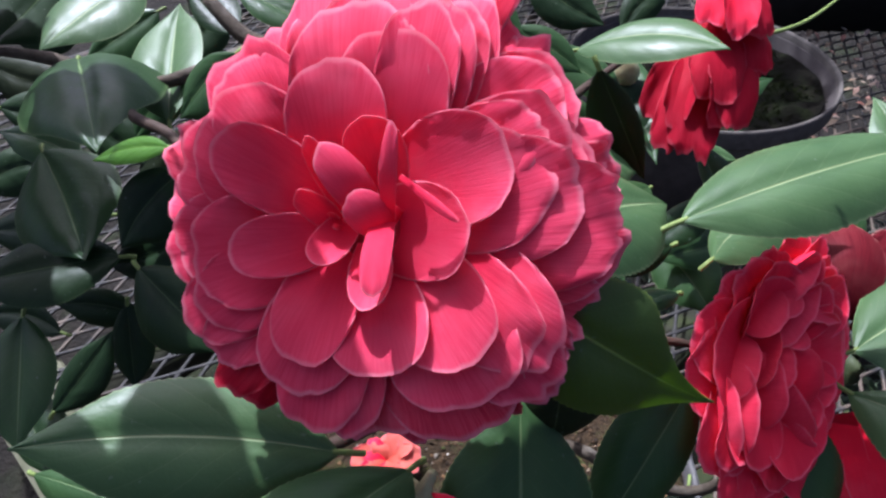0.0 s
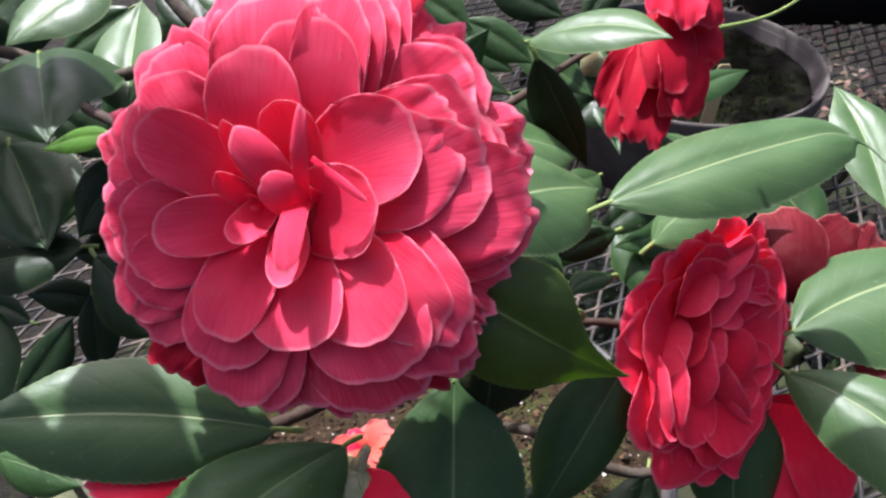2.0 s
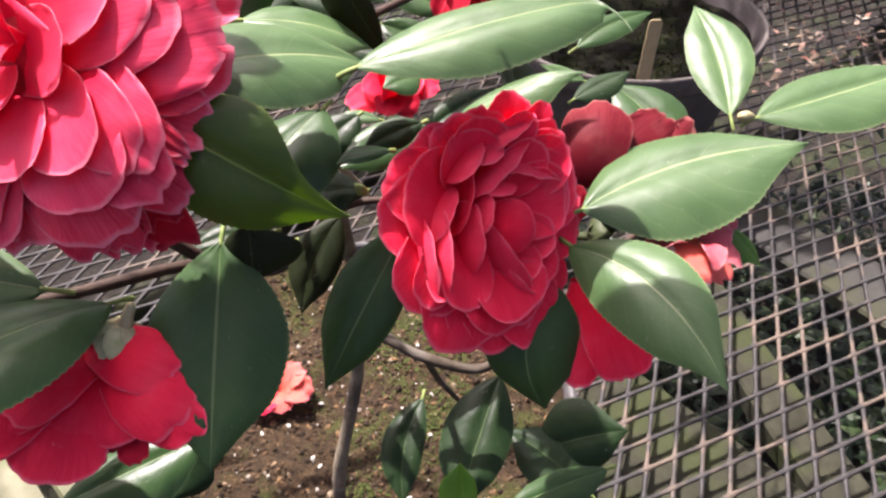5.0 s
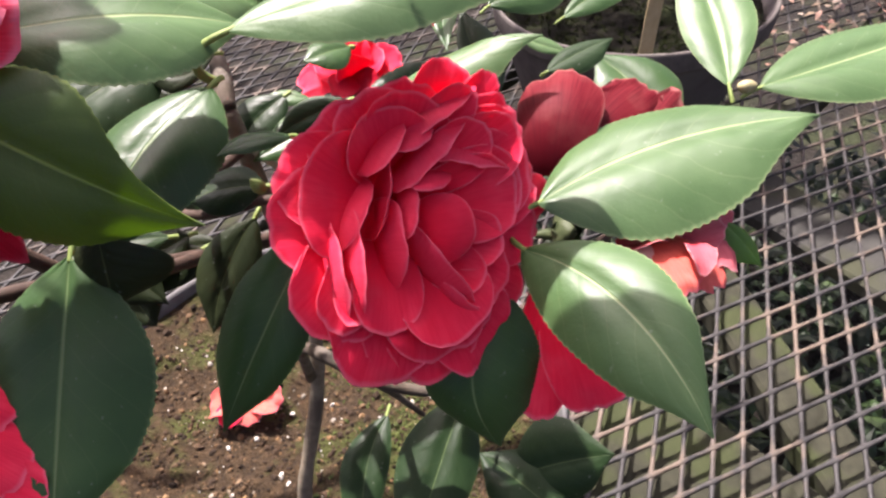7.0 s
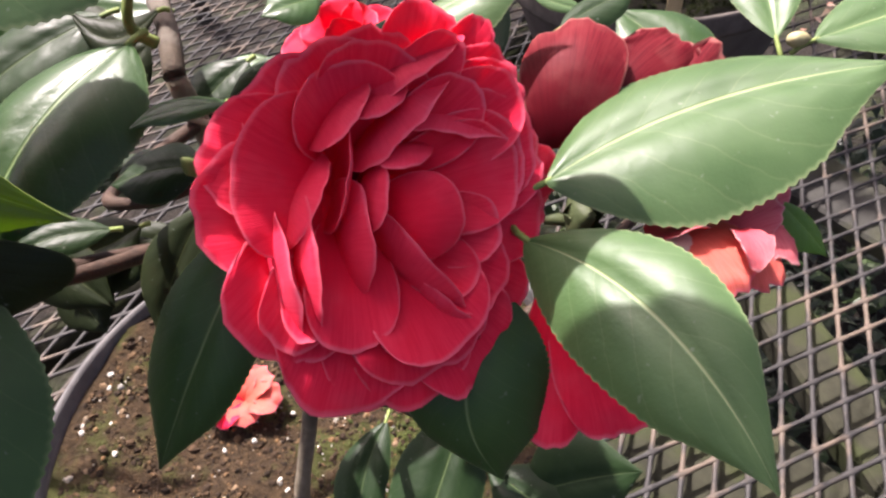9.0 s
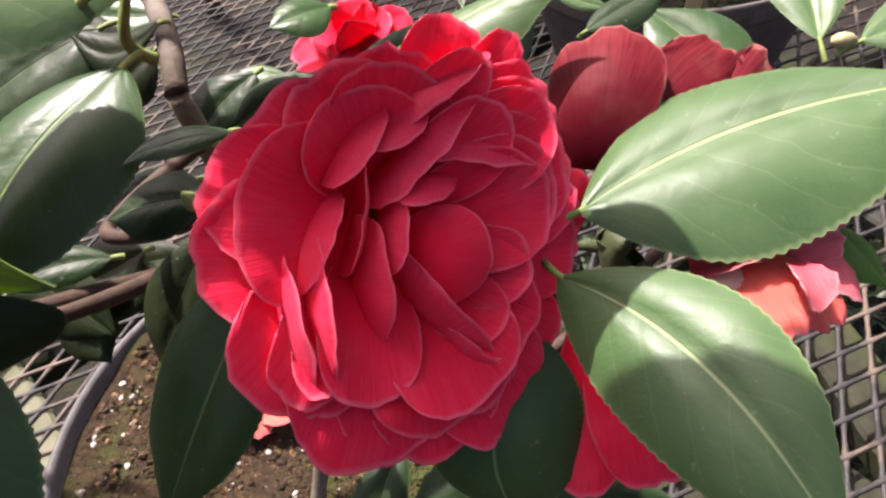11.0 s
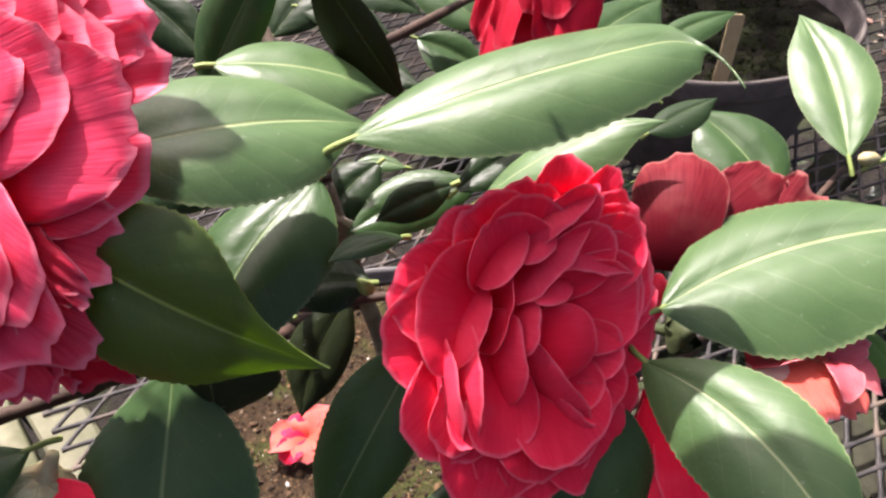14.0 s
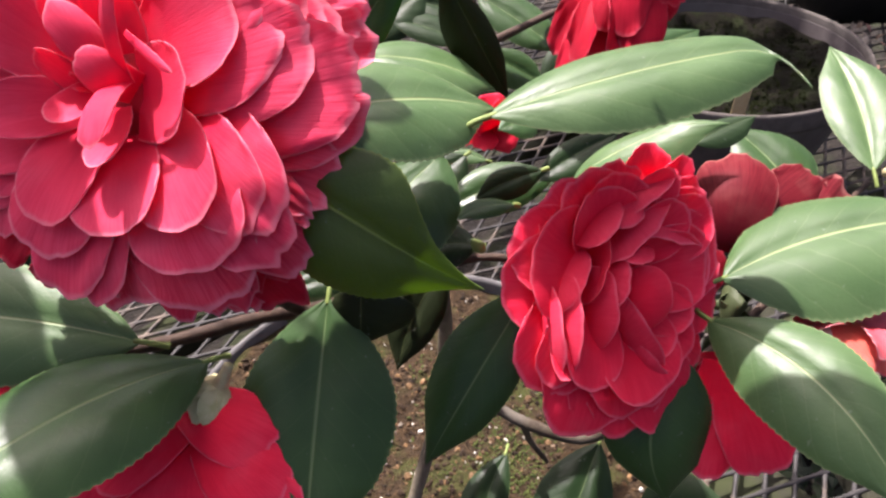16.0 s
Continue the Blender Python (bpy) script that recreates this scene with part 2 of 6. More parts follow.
BLACK = plain_material("black_plastic", (0.008, 0.008, 0.009), (0.016, 0.016, 0.017), 40.0, 0.5, 0.2, 0.001, spec=0.3)


def grit_material():
    k = Mat("grit", rough=0.85, spec=0.2)
    r = k.node("NewGeometry").outputs["Random Per Island"]
    k.colour(k.ramp(r, (0.0, (0.014, 0.009, 0.005)), (0.5, (0.042, 0.026, 0.015)), (0.78, (0.10, 0.062, 0.032)), (0.9, (0.17, 0.10, 0.045)), (0.965, (0.18, 0.15, 0.11)), (0.99, (0.58, 0.56, 0.50))))
    k.bump(k.noise(500.0), 0.5, 0.001)
    return k.m


def weed_material():
    k = Mat("weed", rough=0.5)
    r = k.node("NewGeometry").outputs["Random Per Island"]
    # greens darkened too, for the shade under the bench
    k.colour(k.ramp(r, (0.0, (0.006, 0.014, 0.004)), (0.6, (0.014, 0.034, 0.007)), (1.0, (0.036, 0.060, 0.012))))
    return k.m


def litter_material():
    k = Mat("litter", rough=0.85)
    r = k.node("NewGeometry").outputs["Random Per Island"]
    k.colour(k.ramp(r, (0.0, (0.07, 0.045, 0.03)), (0.5, (0.24, 0.17, 0.11)), (0.8, (0.34, 0.30, 0.24)), (1.0, (0.38, 0.15, 0.10))))
    return k.m


GRIT, WEED, LITTER = grit_material(), weed_material(), litter_material()


# ---- tools ----
def part(name, bm, material, parent=None, label="", smooth=True):
    """Links a bmesh as one mesh object, under a thing or a part."""
    me = bpy.data.meshes.new(name)
    for f in bm.faces:
        f.smooth = smooth
    bm.to_mesh(me)
    bm.free()
    me.materials.append(material)
    ob = new(name, me)
    ob.parent = parent
    return tagged(ob, label)


def thing(name, place, label, category, group="", kind=""):
    ob = new(name)
    ob.matrix_world = place if isinstance(place, Matrix) else Matrix.Translation(place)
    ob.empty_display_size = 0.01
    return tagged(ob, label, category, group, kind)


def blade(rows, cols, place, thick, fan=None):
    """A solid thin blade: place(u, v) for u, v in 0..1; the two skins lie a thickness apart. UV layer "blade" holds u, v; fan(u, v) fills a second layer."""
    bm = bmesh.new()
    uv = bm.loops.layers.uv.new("blade")
    if fan:
        bm.loops.layers.uv.new("fan")
        uv, second = bm.loops.layers.uv["blade"], bm.loops.layers.uv["fan"]
    grid = [[place(i / rows, j / cols) for j in range(cols + 1)] for i in range(rows + 1)]
    top, low = [], []
    for i in range(rows + 1):
        a, b = [], []
        for j in range(cols + 1):
            p = grid[i][j]
            du = grid[min(i + 1, rows)][j] - grid[max(i - 1, 0)][j]
            dv = grid[i][min(j + 1, cols)] - grid[i][max(j - 1, 0)]
            n = du.cross(dv)
            n = n.normalized() if n.length > 1e-12 else Vector((0, 0, 1))
            rim = 0.35 if j in (0, cols) or i in (0, rows) else 1.0
            a.append(bm.verts.new(p + n * thick * 0.5 * rim))
            b.append(bm.verts.new(p - n * thick * 0.5 * rim))
        top.append(a)
        low.append(b)

    def quad(vs, uvs):
        f = bm.faces.new(vs)
        for lp, c in zip(f.loops, uvs):
            lp[uv].uv = c
            if fan:
                lp[second].uv = fan(*c)

    for i in range(rows):
        for j in range(cols):
            u0, u1, v0, v1 = i / rows, (i + 1) / rows, j / cols, (j + 1) / cols
            quad((top[i][j], top[i + 1][j], top[i + 1][j + 1], top[i][j + 1]), ((u0, v0), (u1, v0), (u1, v1), (u0, v1)))
            quad((low[i][j], low[i][j + 1], low[i + 1][j + 1], low[i + 1][j]), ((u0, v0), (u0, v1), (u1, v1), (u1, v0)))
    ring = [(0, j) for j in range(cols)] + [(i, cols) for i in range(rows)] + [(rows, j) for j in range(cols, 0, -1)] + [(i, 0) for i in range(rows, 0, -1)]
    for (i, j), (m, n) in zip(ring, ring[1:] + ring[:1]):
        quad((top[i][j], top[m][n], low[m][n], low[i][j]), ((i / rows, j / cols), (m / rows, n / cols), (m / rows, n / cols), (i / rows, j / cols)))
        for a, b in ((top[i][j], top[m][n]), (low[i][j], low[m][n])):
            bm.edges.get((a, b)).smooth = False
    return bm


def tube(bm, points, radii, sides=8, knots=0.0, seed=0):
    """A tapered round limb along points, smoothed between them, with small swellings."""
    pts = [Vector(p) for p in points]
    fine, rad = [], []
    for k in range(len(pts) - 1):
        p0, p1, p2, p3 = pts[max(k - 1, 0)], pts[k], pts[k + 1], pts[min(k + 2, len(pts) - 1)]
        for s in range(6):
            t = s / 6
            fine.append(0.5 * ((2 * p1) + (p2 - p0) * t + (2 * p0 - 5 * p1 + 4 * p2 - p3) * t * t + (3 * p1 - p0 - 3 * p2 + p3) * t ** 3))
            rad.append(radii[k] + (radii[k + 1] - radii[k]) * t)
    fine.append(pts[-1])
    rad.append(radii[-1])
    rings = []
    side = Vector((0.31, 0.72, 0.2))
    for i, (p, r) in enumerate(zip(fine, rad)):
        d = (fine[min(i + 1, len(fine) - 1)] - fine[max(i - 1, 0)]).normalized()
        a = (side - d * side.dot(d)).normalized()
        b = d.cross(a)
        side = a
        r *= 1 + knots * noise.noise(Vector((i * 0.7, seed * 3.1, 0.0)))
        rings.append([bm.verts.new(p + (a * math.cos(w) + b * math.sin(w)) * r) for w in (2 * math.pi * j / sides for j in range(sides))])
    for r0, r1 in zip(rings, rings[1:]):
        for j in range(sides):
            bm.faces.new((r0[j], r0[(j + 1) % sides], r1[(j + 1) % sides], r1[j]))
    bm.faces.new(rings[0][::-1])
    bm.faces.new(rings[-1])
    return bm


def box(bm, m, size, bevel=0.0):
    made = bmesh.ops.create_cube(bm, size=1.0, matrix=m @ Matrix.Diagonal((*size, 1.0)))
    if bevel:
        edges = {e for v in made["verts"] for e in v.link_edges}
        bmesh.ops.bevel(bm, geom=list(edges), offset=bevel, segments=2, affect="EDGES")
    return bm


def lathe(profile, sides=72, wob=0.0):
    """Turns an outline of (radius, height) round the z axis."""
    bm = bmesh.new()
    rings = []
    for r, h in profile:
        rings.append([bm.verts.new((r * math.cos(a) * (1 + wob * math.sin(2 * a + 0.7)), r * math.sin(a) * (1 + wob * math.sin(2 * a + 0.7)), h)) for a in (2 * math.pi * j / sides for j in range(sides))])
    for a, b in zip(rings, rings[1:]):
        for j in range(sides):
            bm.faces.new((a[j], a[(j + 1) % sides], b[(j + 1) % sides], b[j]))
    return bm


def pebbles(spots, sides=0):
    """One mesh of rough little stones: (place, size)."""
    verts, faces = [], []
    unit = bmesh.new()
    bmesh.ops.create_icosphere(unit, subdivisions=1, radius=1.0)
    base = [v.co.copy() for v in unit.verts]
    tris = [[v.index for v in f.verts] for f in unit.faces]
    unit.free()
    for p, s in spots:
        k = len(verts)
        sx, sy, sz = (s * random.uniform(0.6, 1.3) for _ in range(3))
        q = Euler((random.uniform(0, 6), random.uniform(0, 6), random.uniform(0, 6))).to_matrix()
        for v in base:
            w = v * random.uniform(0.82, 1.15)
            verts.append(Vector(p) + q @ Vector((w.x * sx, w.y * sy, w.z * sz)))
        faces += [[i + k for i in t] for t in tris]
    me = bpy.data.meshes.new("stones")
    me.from_pydata(verts, [], faces)
    return me


# ---- ground, bench, pots ----
bm = bmesh.new()
bmesh.ops.create_grid(bm, x_segments=60, y_segments=60, size=40.0)
for v in bm.verts:
    v.co.z = 0.02 * noise.noise(v.co * 0.7)
tagged(part("ground", bm, EARTH), "earth floor under the bench, its shade put into the dark colour", "ground", kind="structure")

BENCH_Z = 0.745
U0, U1, V0, V1 = -0.004, 1.95, -1.50, 1.25  # the bench lies aslant: u away from its near edge, v along it
TURN = Matrix.Rotation(radians(-45), 4, "Z")


def on_bench(u, v, z):
    """The place u away from the near edge and v along it."""
    h = math.sqrt(0.5)
    return Vector(((u + v) * h, (u - v) * h, z))




def lattice():
    """Expanded steel mesh: two families of flat strands that meet in widened knots."""
    bm = bmesh.new()
    a, b = Vector((0.0328, 0.0130, 0.0)), Vector((0.0108, 0.0349, 0.0))
    o = Vector((0.4876, 0.5513, BENCH_Z))
    hw, ht = 0.0024, 0.0018

    def inside(p):
        u, v = (p.x + p.y) * math.sqrt(0.5), (p.x - p.y) * math.sqrt(0.5)
        return U0 < u < U1 and V0 < v < V1

    def prism(p, q, d, up):
        p, q = p + up, q + up
        s = Vector((-d.y, d.x, 0.0)).normalized()
        ends = []
        for c, g in ((p, 1.55), (p.lerp(q, 0.3), 1.0), (p.lerp(q, 0.7), 1.0), (q, 1.55)):
            ends.append([bm.verts.new(c + s * x * hw * g + Vector((0, 0, z * ht))) for x, z in ((-1, -0.5), (-0.5, -1), (0.5, -1), (1, -0.3), (0.6, 1), (-0.6, 1))])
        for e, f in zip(ends, ends[1:]):
            for j in range(6):
                bm.faces.new((e[j], e[(j + 1) % 6], f[(j + 1) % 6], f[j]))

    for i in range(-110, 111):
        for j in range(-110, 111):
            p = o + a * i + b * j
            if not inside(p):
                continue
            for d, up in ((a, Vector((0, 0, 0.0004))), (b, Vector((0, 0, -0.0004)))):
                if inside(p + d):
                    prism(p, p + d, d, up)
    return bm


bench = thing("mesh_bench", (0.25, 0.7, 0.0), "grey coated expanded steel mesh bench top on a steel frame", "bench")
mesh_top = part("mesh_top", lattice(), GALV, bench)
mesh_top.location = (-0.25, -0.7, 0.0)
BASE = Vector((0.25, 0.7, 0.0))


def bench_bar(name, u, v, z, size, material, label=""):
    """A square steel bar of the bench's frame; size: along the edge, away from it, up."""
    return part(name, box(bmesh.new(), Matrix.Translation(on_bench(u, v, z) - BASE) @ TURN, size, 0.003), material, bench, label)


bench_bar("edge_bar", U0 - 0.017, (V0 + V1) / 2, BENCH_Z - 0.013, (V1 - V0, 0.032, 0.042), CREAM, "cream-painted edge bar")
bench_bar("back_rail", U1 + 0.017, (V0 + V1) / 2, BENCH_Z - 0.013, (V1 - V0, 0.032, 0.042), GALV)
for v in (V0, V1):
    bench_bar("side_rail", (U0 + U1) / 2, v, BENCH_Z - 0.014, (0.04, U1 - U0, 0.04), GALV)
    for u in (U0 - 0.015, U1 + 0.015):
        bench_bar("leg", u, v, 0.355, (0.036, 0.036, 0.70), GALV)


def plank(name, x, y, z, length, width, height, turn, material, label, tilt=0.0):
    """A worn board with uneven long edges, lying under the mesh on bearers."""
    bm = bmesh.new()
    n = 26
    rings = []
    for i in range(n + 1):
        s = (i / n - 0.5) * length
        e = 0.004 * noise.noise(Vector((s * 14, x * 9, y * 5)))
        f = 0.004 * noise.noise(Vector((s * 14, x * 9 + 5, y * 5)))
        h, c = height / 2, 0.004
        pro = ((-width / 2 + e, -h), (width / 2 + f, -h), (width / 2 + f, h - c), (width / 2 + f - c, h), (-width / 2 + e + c, h), (-width / 2 + e, h - c))
        rings.append([bm.verts.new((s, py, pz + 0.0012 * noise.noise(Vector((s * 30, py * 30, 1))))) for py, pz in pro])
    for a, b in zip(rings, rings[1:]):
        for j in range(6):
            bm.faces.new((a[j], a[(j + 1) % 6], b[(j + 1) % 6], b[j]))
    bm.faces.new(rings[0][::-1])
    bm.faces.new(rings[-1])
    ob = part(name, bm, material, smooth=False)
    ob.matrix_world = pose(x, y, z, 0, tilt, turn)
    return tagged(ob, label, "plank")


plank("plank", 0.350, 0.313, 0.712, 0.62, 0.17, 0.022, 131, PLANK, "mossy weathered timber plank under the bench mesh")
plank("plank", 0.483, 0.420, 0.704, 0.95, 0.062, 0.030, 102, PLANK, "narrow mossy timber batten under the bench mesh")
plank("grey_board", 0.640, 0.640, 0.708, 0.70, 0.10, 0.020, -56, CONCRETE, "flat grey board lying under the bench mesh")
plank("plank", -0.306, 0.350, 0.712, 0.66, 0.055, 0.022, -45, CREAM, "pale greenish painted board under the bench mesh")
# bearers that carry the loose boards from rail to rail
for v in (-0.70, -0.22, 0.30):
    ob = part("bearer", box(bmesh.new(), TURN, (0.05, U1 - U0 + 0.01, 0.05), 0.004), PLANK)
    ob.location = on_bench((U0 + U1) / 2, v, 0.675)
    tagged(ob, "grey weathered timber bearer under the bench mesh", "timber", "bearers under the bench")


def pot(x, y, rim_z, rim_r, label, rim_material):
    """A wide plastic nursery pot with a rolled rim, and its walls' thickness."""
    h = rim_z - BENCH_Z - 0.002
    ob = thing("plant_pot", (x, y, BENCH_Z + 0.002), label, "plant pot", "pots on the bench")
    r = rim_r
    out = [(0.0, 0.0), (r * 0.72, 0.0), (r * 0.745, 0.004), (r * 0.978, h - 0.020), (r * 0.983, h - 0.012), (r * 0.976, h - 0.010), (r * 0.972, h - 0.014), (r * 0.92, h - 0.05), (r * 0.71, 0.006), (0.0, 0.006)]
    part("shell", lathe(out, 96, 0.006), POT, ob)
    out = [(r * 0.974, h - 0.012), (r * 0.985, h - 0.031), (r * 0.999, h - 0.030), (r * 1.003, h - 0.025), (r * 1.010, h - 0.004), (r * 1.006, h), (r * 0.990, h + 0.001), (r * 0.980, h - 0.003), (r * 0.974, h - 0.012)]
    part("rim", lathe(out, 96, 0.006), rim_material, ob, "worn rim")
    return ob


def lift_at(q):
    """The soil rises a little towards the pot's wall."""
    return 0.016 * min(1.0, q / POT_R) ** 5


POT_X, POT_Y, POT_R, SOIL_Z = 0.010, 0.305, 0.198, 0.886


def soil_bed(x, y, z, r, seed, material, label):
    bm = bmesh.new()
    n, rings = 64, 26
    loops = []
    for i in range(1, rings + 1):
        q = r * i / rings
        loops.append([bm.verts.new((q * math.cos(a), q * math.sin(a), lift_at(q) + 0.010 * noise.noise(Vector((q * math.cos(a) * 16 + seed, q * math.sin(a) * 16, 0))) + 0.004 * noise.noise(Vector((q * math.cos(a) * 70, q * math.sin(a) * 70, seed))))) for a in (2 * math.pi * j / n for j in range(n))])
    mid = bm.verts.new((0, 0, 0.003))
    for j in range(n):
        bm.faces.new((mid, loops[0][j], loops[0][(j + 1) % n]))
    for a, b in zip(loops, loops[1:]):
        for j in range(n):
            bm.faces.new((a[j], b[j], b[(j + 1) % n], a[(j + 1) % n]))
    low = [bm.verts.new((v.co.x * 0.86, v.co.y * 0.86, -0.09)) for v in loops[-1]]
    for j in range(n):
        bm.faces.new((loops[-1][j], low[j], low[(j + 1) % n], loops[-1][(j + 1) % n]))
    ob = part("soil", bm, material)
    ob.location = (x, y, z)
    return tagged(ob, label, "soil", kind="stuff")


pot(POT_X, POT_Y, 0.912, POT_R, "wide grey plastic plant pot filled with gritty soil", PALERIM)
soil_bed(POT_X, POT_Y, SOIL_Z, POT_R * 0.970, 3.0, SOIL, "dark brown gritty potting soil with some moss")
pot(0.395, 0.985, 0.930, 0.200, "wide grey plastic plant pot with dusty rolled rim", RIM)
soil_bed(0.395, 0.985, 0.895, 0.200 * 0.92, 9.0, SHADED_SOIL, "mossy potting soil in the back pot, darkened as shade")

random.seed(4)
spots = []
while len(spots) < 9000:
    a, q = random.uniform(0, 2 * math.pi), POT_R * 0.94 * math.sqrt(random.random())
    x, y = q * math.cos(a), q * math.sin(a)
    z = lift_at(q) + 0.010 * noise.noise(Vector((x * 16 + 3.0, y * 16, 0))) + 0.004 * noise.noise(Vector((x * 70, y * 70, 3.0)))
    spots.append(((POT_X + x, POT_Y + y, SOIL_Z + z), random.choice((0.0006, 0.0007, 0.0008, 0.0009, 0.0010, 0.0010, 0.0012, 0.0013, 0.0015, 0.0018, 0.0022, 0.0030)) * random.uniform(0.7, 1.2)))
me = pebbles(spots)
me.materials.append(GRIT)
tagged(new("grit", me), "brown and white grit and bark crumbs on the soil", "grit", kind="stuff")


def tufts(name, spots, height, width, material, label, category):
    """Many small leaning blades or leaflets in one mesh."""
    verts, faces = [], []
    for p in spots:
        k = len(verts)
        a, s = random.uniform(0, 6.28), random.uniform(0.6, 1.3)
        d = Vector((math.cos(a), math.sin(a), 0.0))
        w = Vector((-d.y, d.x, 0.0)) * width * s
        up = Vector((0, 0, height * s * random.uniform(0.3, 1.0)))
        p = Vector(p)
        for c in (p, p + d * height * 0.35 * s + up * 0.5 - w, p + d * height * 0.4 * s + up * 0.62, p + d * height * 0.35 * s + up * 0.5 + w, p + d * height * 0.9 * s + up * 0.7):
            verts.append(c)
        faces += [[k, k + 1, k + 2], [k, k + 2, k + 3], [k + 1, k + 4, k + 2], [k + 2, k + 4, k + 3]]
    me = bpy.data.meshes.new(name)
    me.from_pydata(verts, [], faces)
    me.materials.append(material)
    return tagged(new(name, me), label, category, kind="stuff")


moss = []
for cx, cy, cr, n in ((0.06, 0.40, 0.06, 900), (0.10, 0.30, 0.05, 700), (-0.13, 0.40, 0.035, 350), (0.03, 0.22, 0.03, 250)):
    for _ in range(n):
        x, y = random.gauss(cx, cr * 0.5), random.gauss(cy, cr * 0.5)
        if math.hypot(x - POT_X, y - POT_Y) < POT_R * 0.88:
            moss.append((x, y, SOIL_Z - 0.001 + 0.010 * noise.noise(Vector(((x - POT_X) * 16 + 3.0, (y - POT_Y) * 16, 0)))))
tufts("moss", moss, 0.006, 0.0012, MOSS, "yellow-green moss patches on the potting soil", "moss")
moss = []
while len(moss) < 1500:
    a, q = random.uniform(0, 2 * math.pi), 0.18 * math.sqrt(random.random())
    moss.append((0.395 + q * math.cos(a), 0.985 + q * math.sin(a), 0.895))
tufts("moss", moss, 0.014, 0.002, SHADED_MOSS, "moss in the back pot, darkened as shade", "moss")
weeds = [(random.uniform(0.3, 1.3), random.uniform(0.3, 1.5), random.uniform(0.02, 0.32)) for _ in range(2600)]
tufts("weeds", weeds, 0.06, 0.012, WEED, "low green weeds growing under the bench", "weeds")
litter = [(random.uniform(0.55, 1.45), random.uniform(1.05, 1.7), BENCH_Z + 0.004) for _ in range(800)]
tufts("leaf_litter", litter, 0.02, 0.006, LITTER, "dry brown leaf and petal litter on the mesh", "leaf litter")

tag = thing("plant_label", (0.377, 0.812, 0.90), "tan wooden plant label stuck in the back pot", "plant label")
bm = bmesh.new()
out = [(-0.0095, -0.03), (0.0095, -0.03), (0.0095, 0.094), (0.0085, 0.099), (0.006, 0.101), (-0.006, 0.101), (-0.0085, 0.099), (-0.0095, 0.094)]
fr, bk = [bm.verts.new((x, -0.0008, z)) for x, z in out], [bm.verts.new((x, 0.0008, z)) for x, z in out]
bm.faces.new(fr)
bm.faces.new(bk[::-1])
for i in range(8):
    bm.faces.new((fr[i], bk[i], bk[(i + 1) % 8], fr[(i + 1) % 8]))
stick = part("stick", bm, TAGWOOD, tag, smooth=False)
stick.rotation_euler = (radians(-4), radians(5), radians(8))

tray = thing("black_crate", (1.02, 1.62, BENCH_Z + 0.002), "large black plastic crate on the bench", "crate")
bm = bmesh.new()
box(bm, Matrix.Translation((0, 0, 0.12)), (0.62, 0.30, 0.24), 0.012)
part("body", bm, BLACK, tray)
bm = bmesh.new()
box(bm, Matrix.Translation((0, 0, 0.245)), (0.66, 0.34, 0.022), 0.006)
part("rim", bm, BLACK, tray)


# ---- the camellia ----
shrub = thing("camellia_shrub", (0.0, 0.24, SOIL_Z), "camellia shrub with glossy dark green serrated leaves in a pot", "shrub")
ROOT = Vector((0.0, 0.24, SOIL_Z))


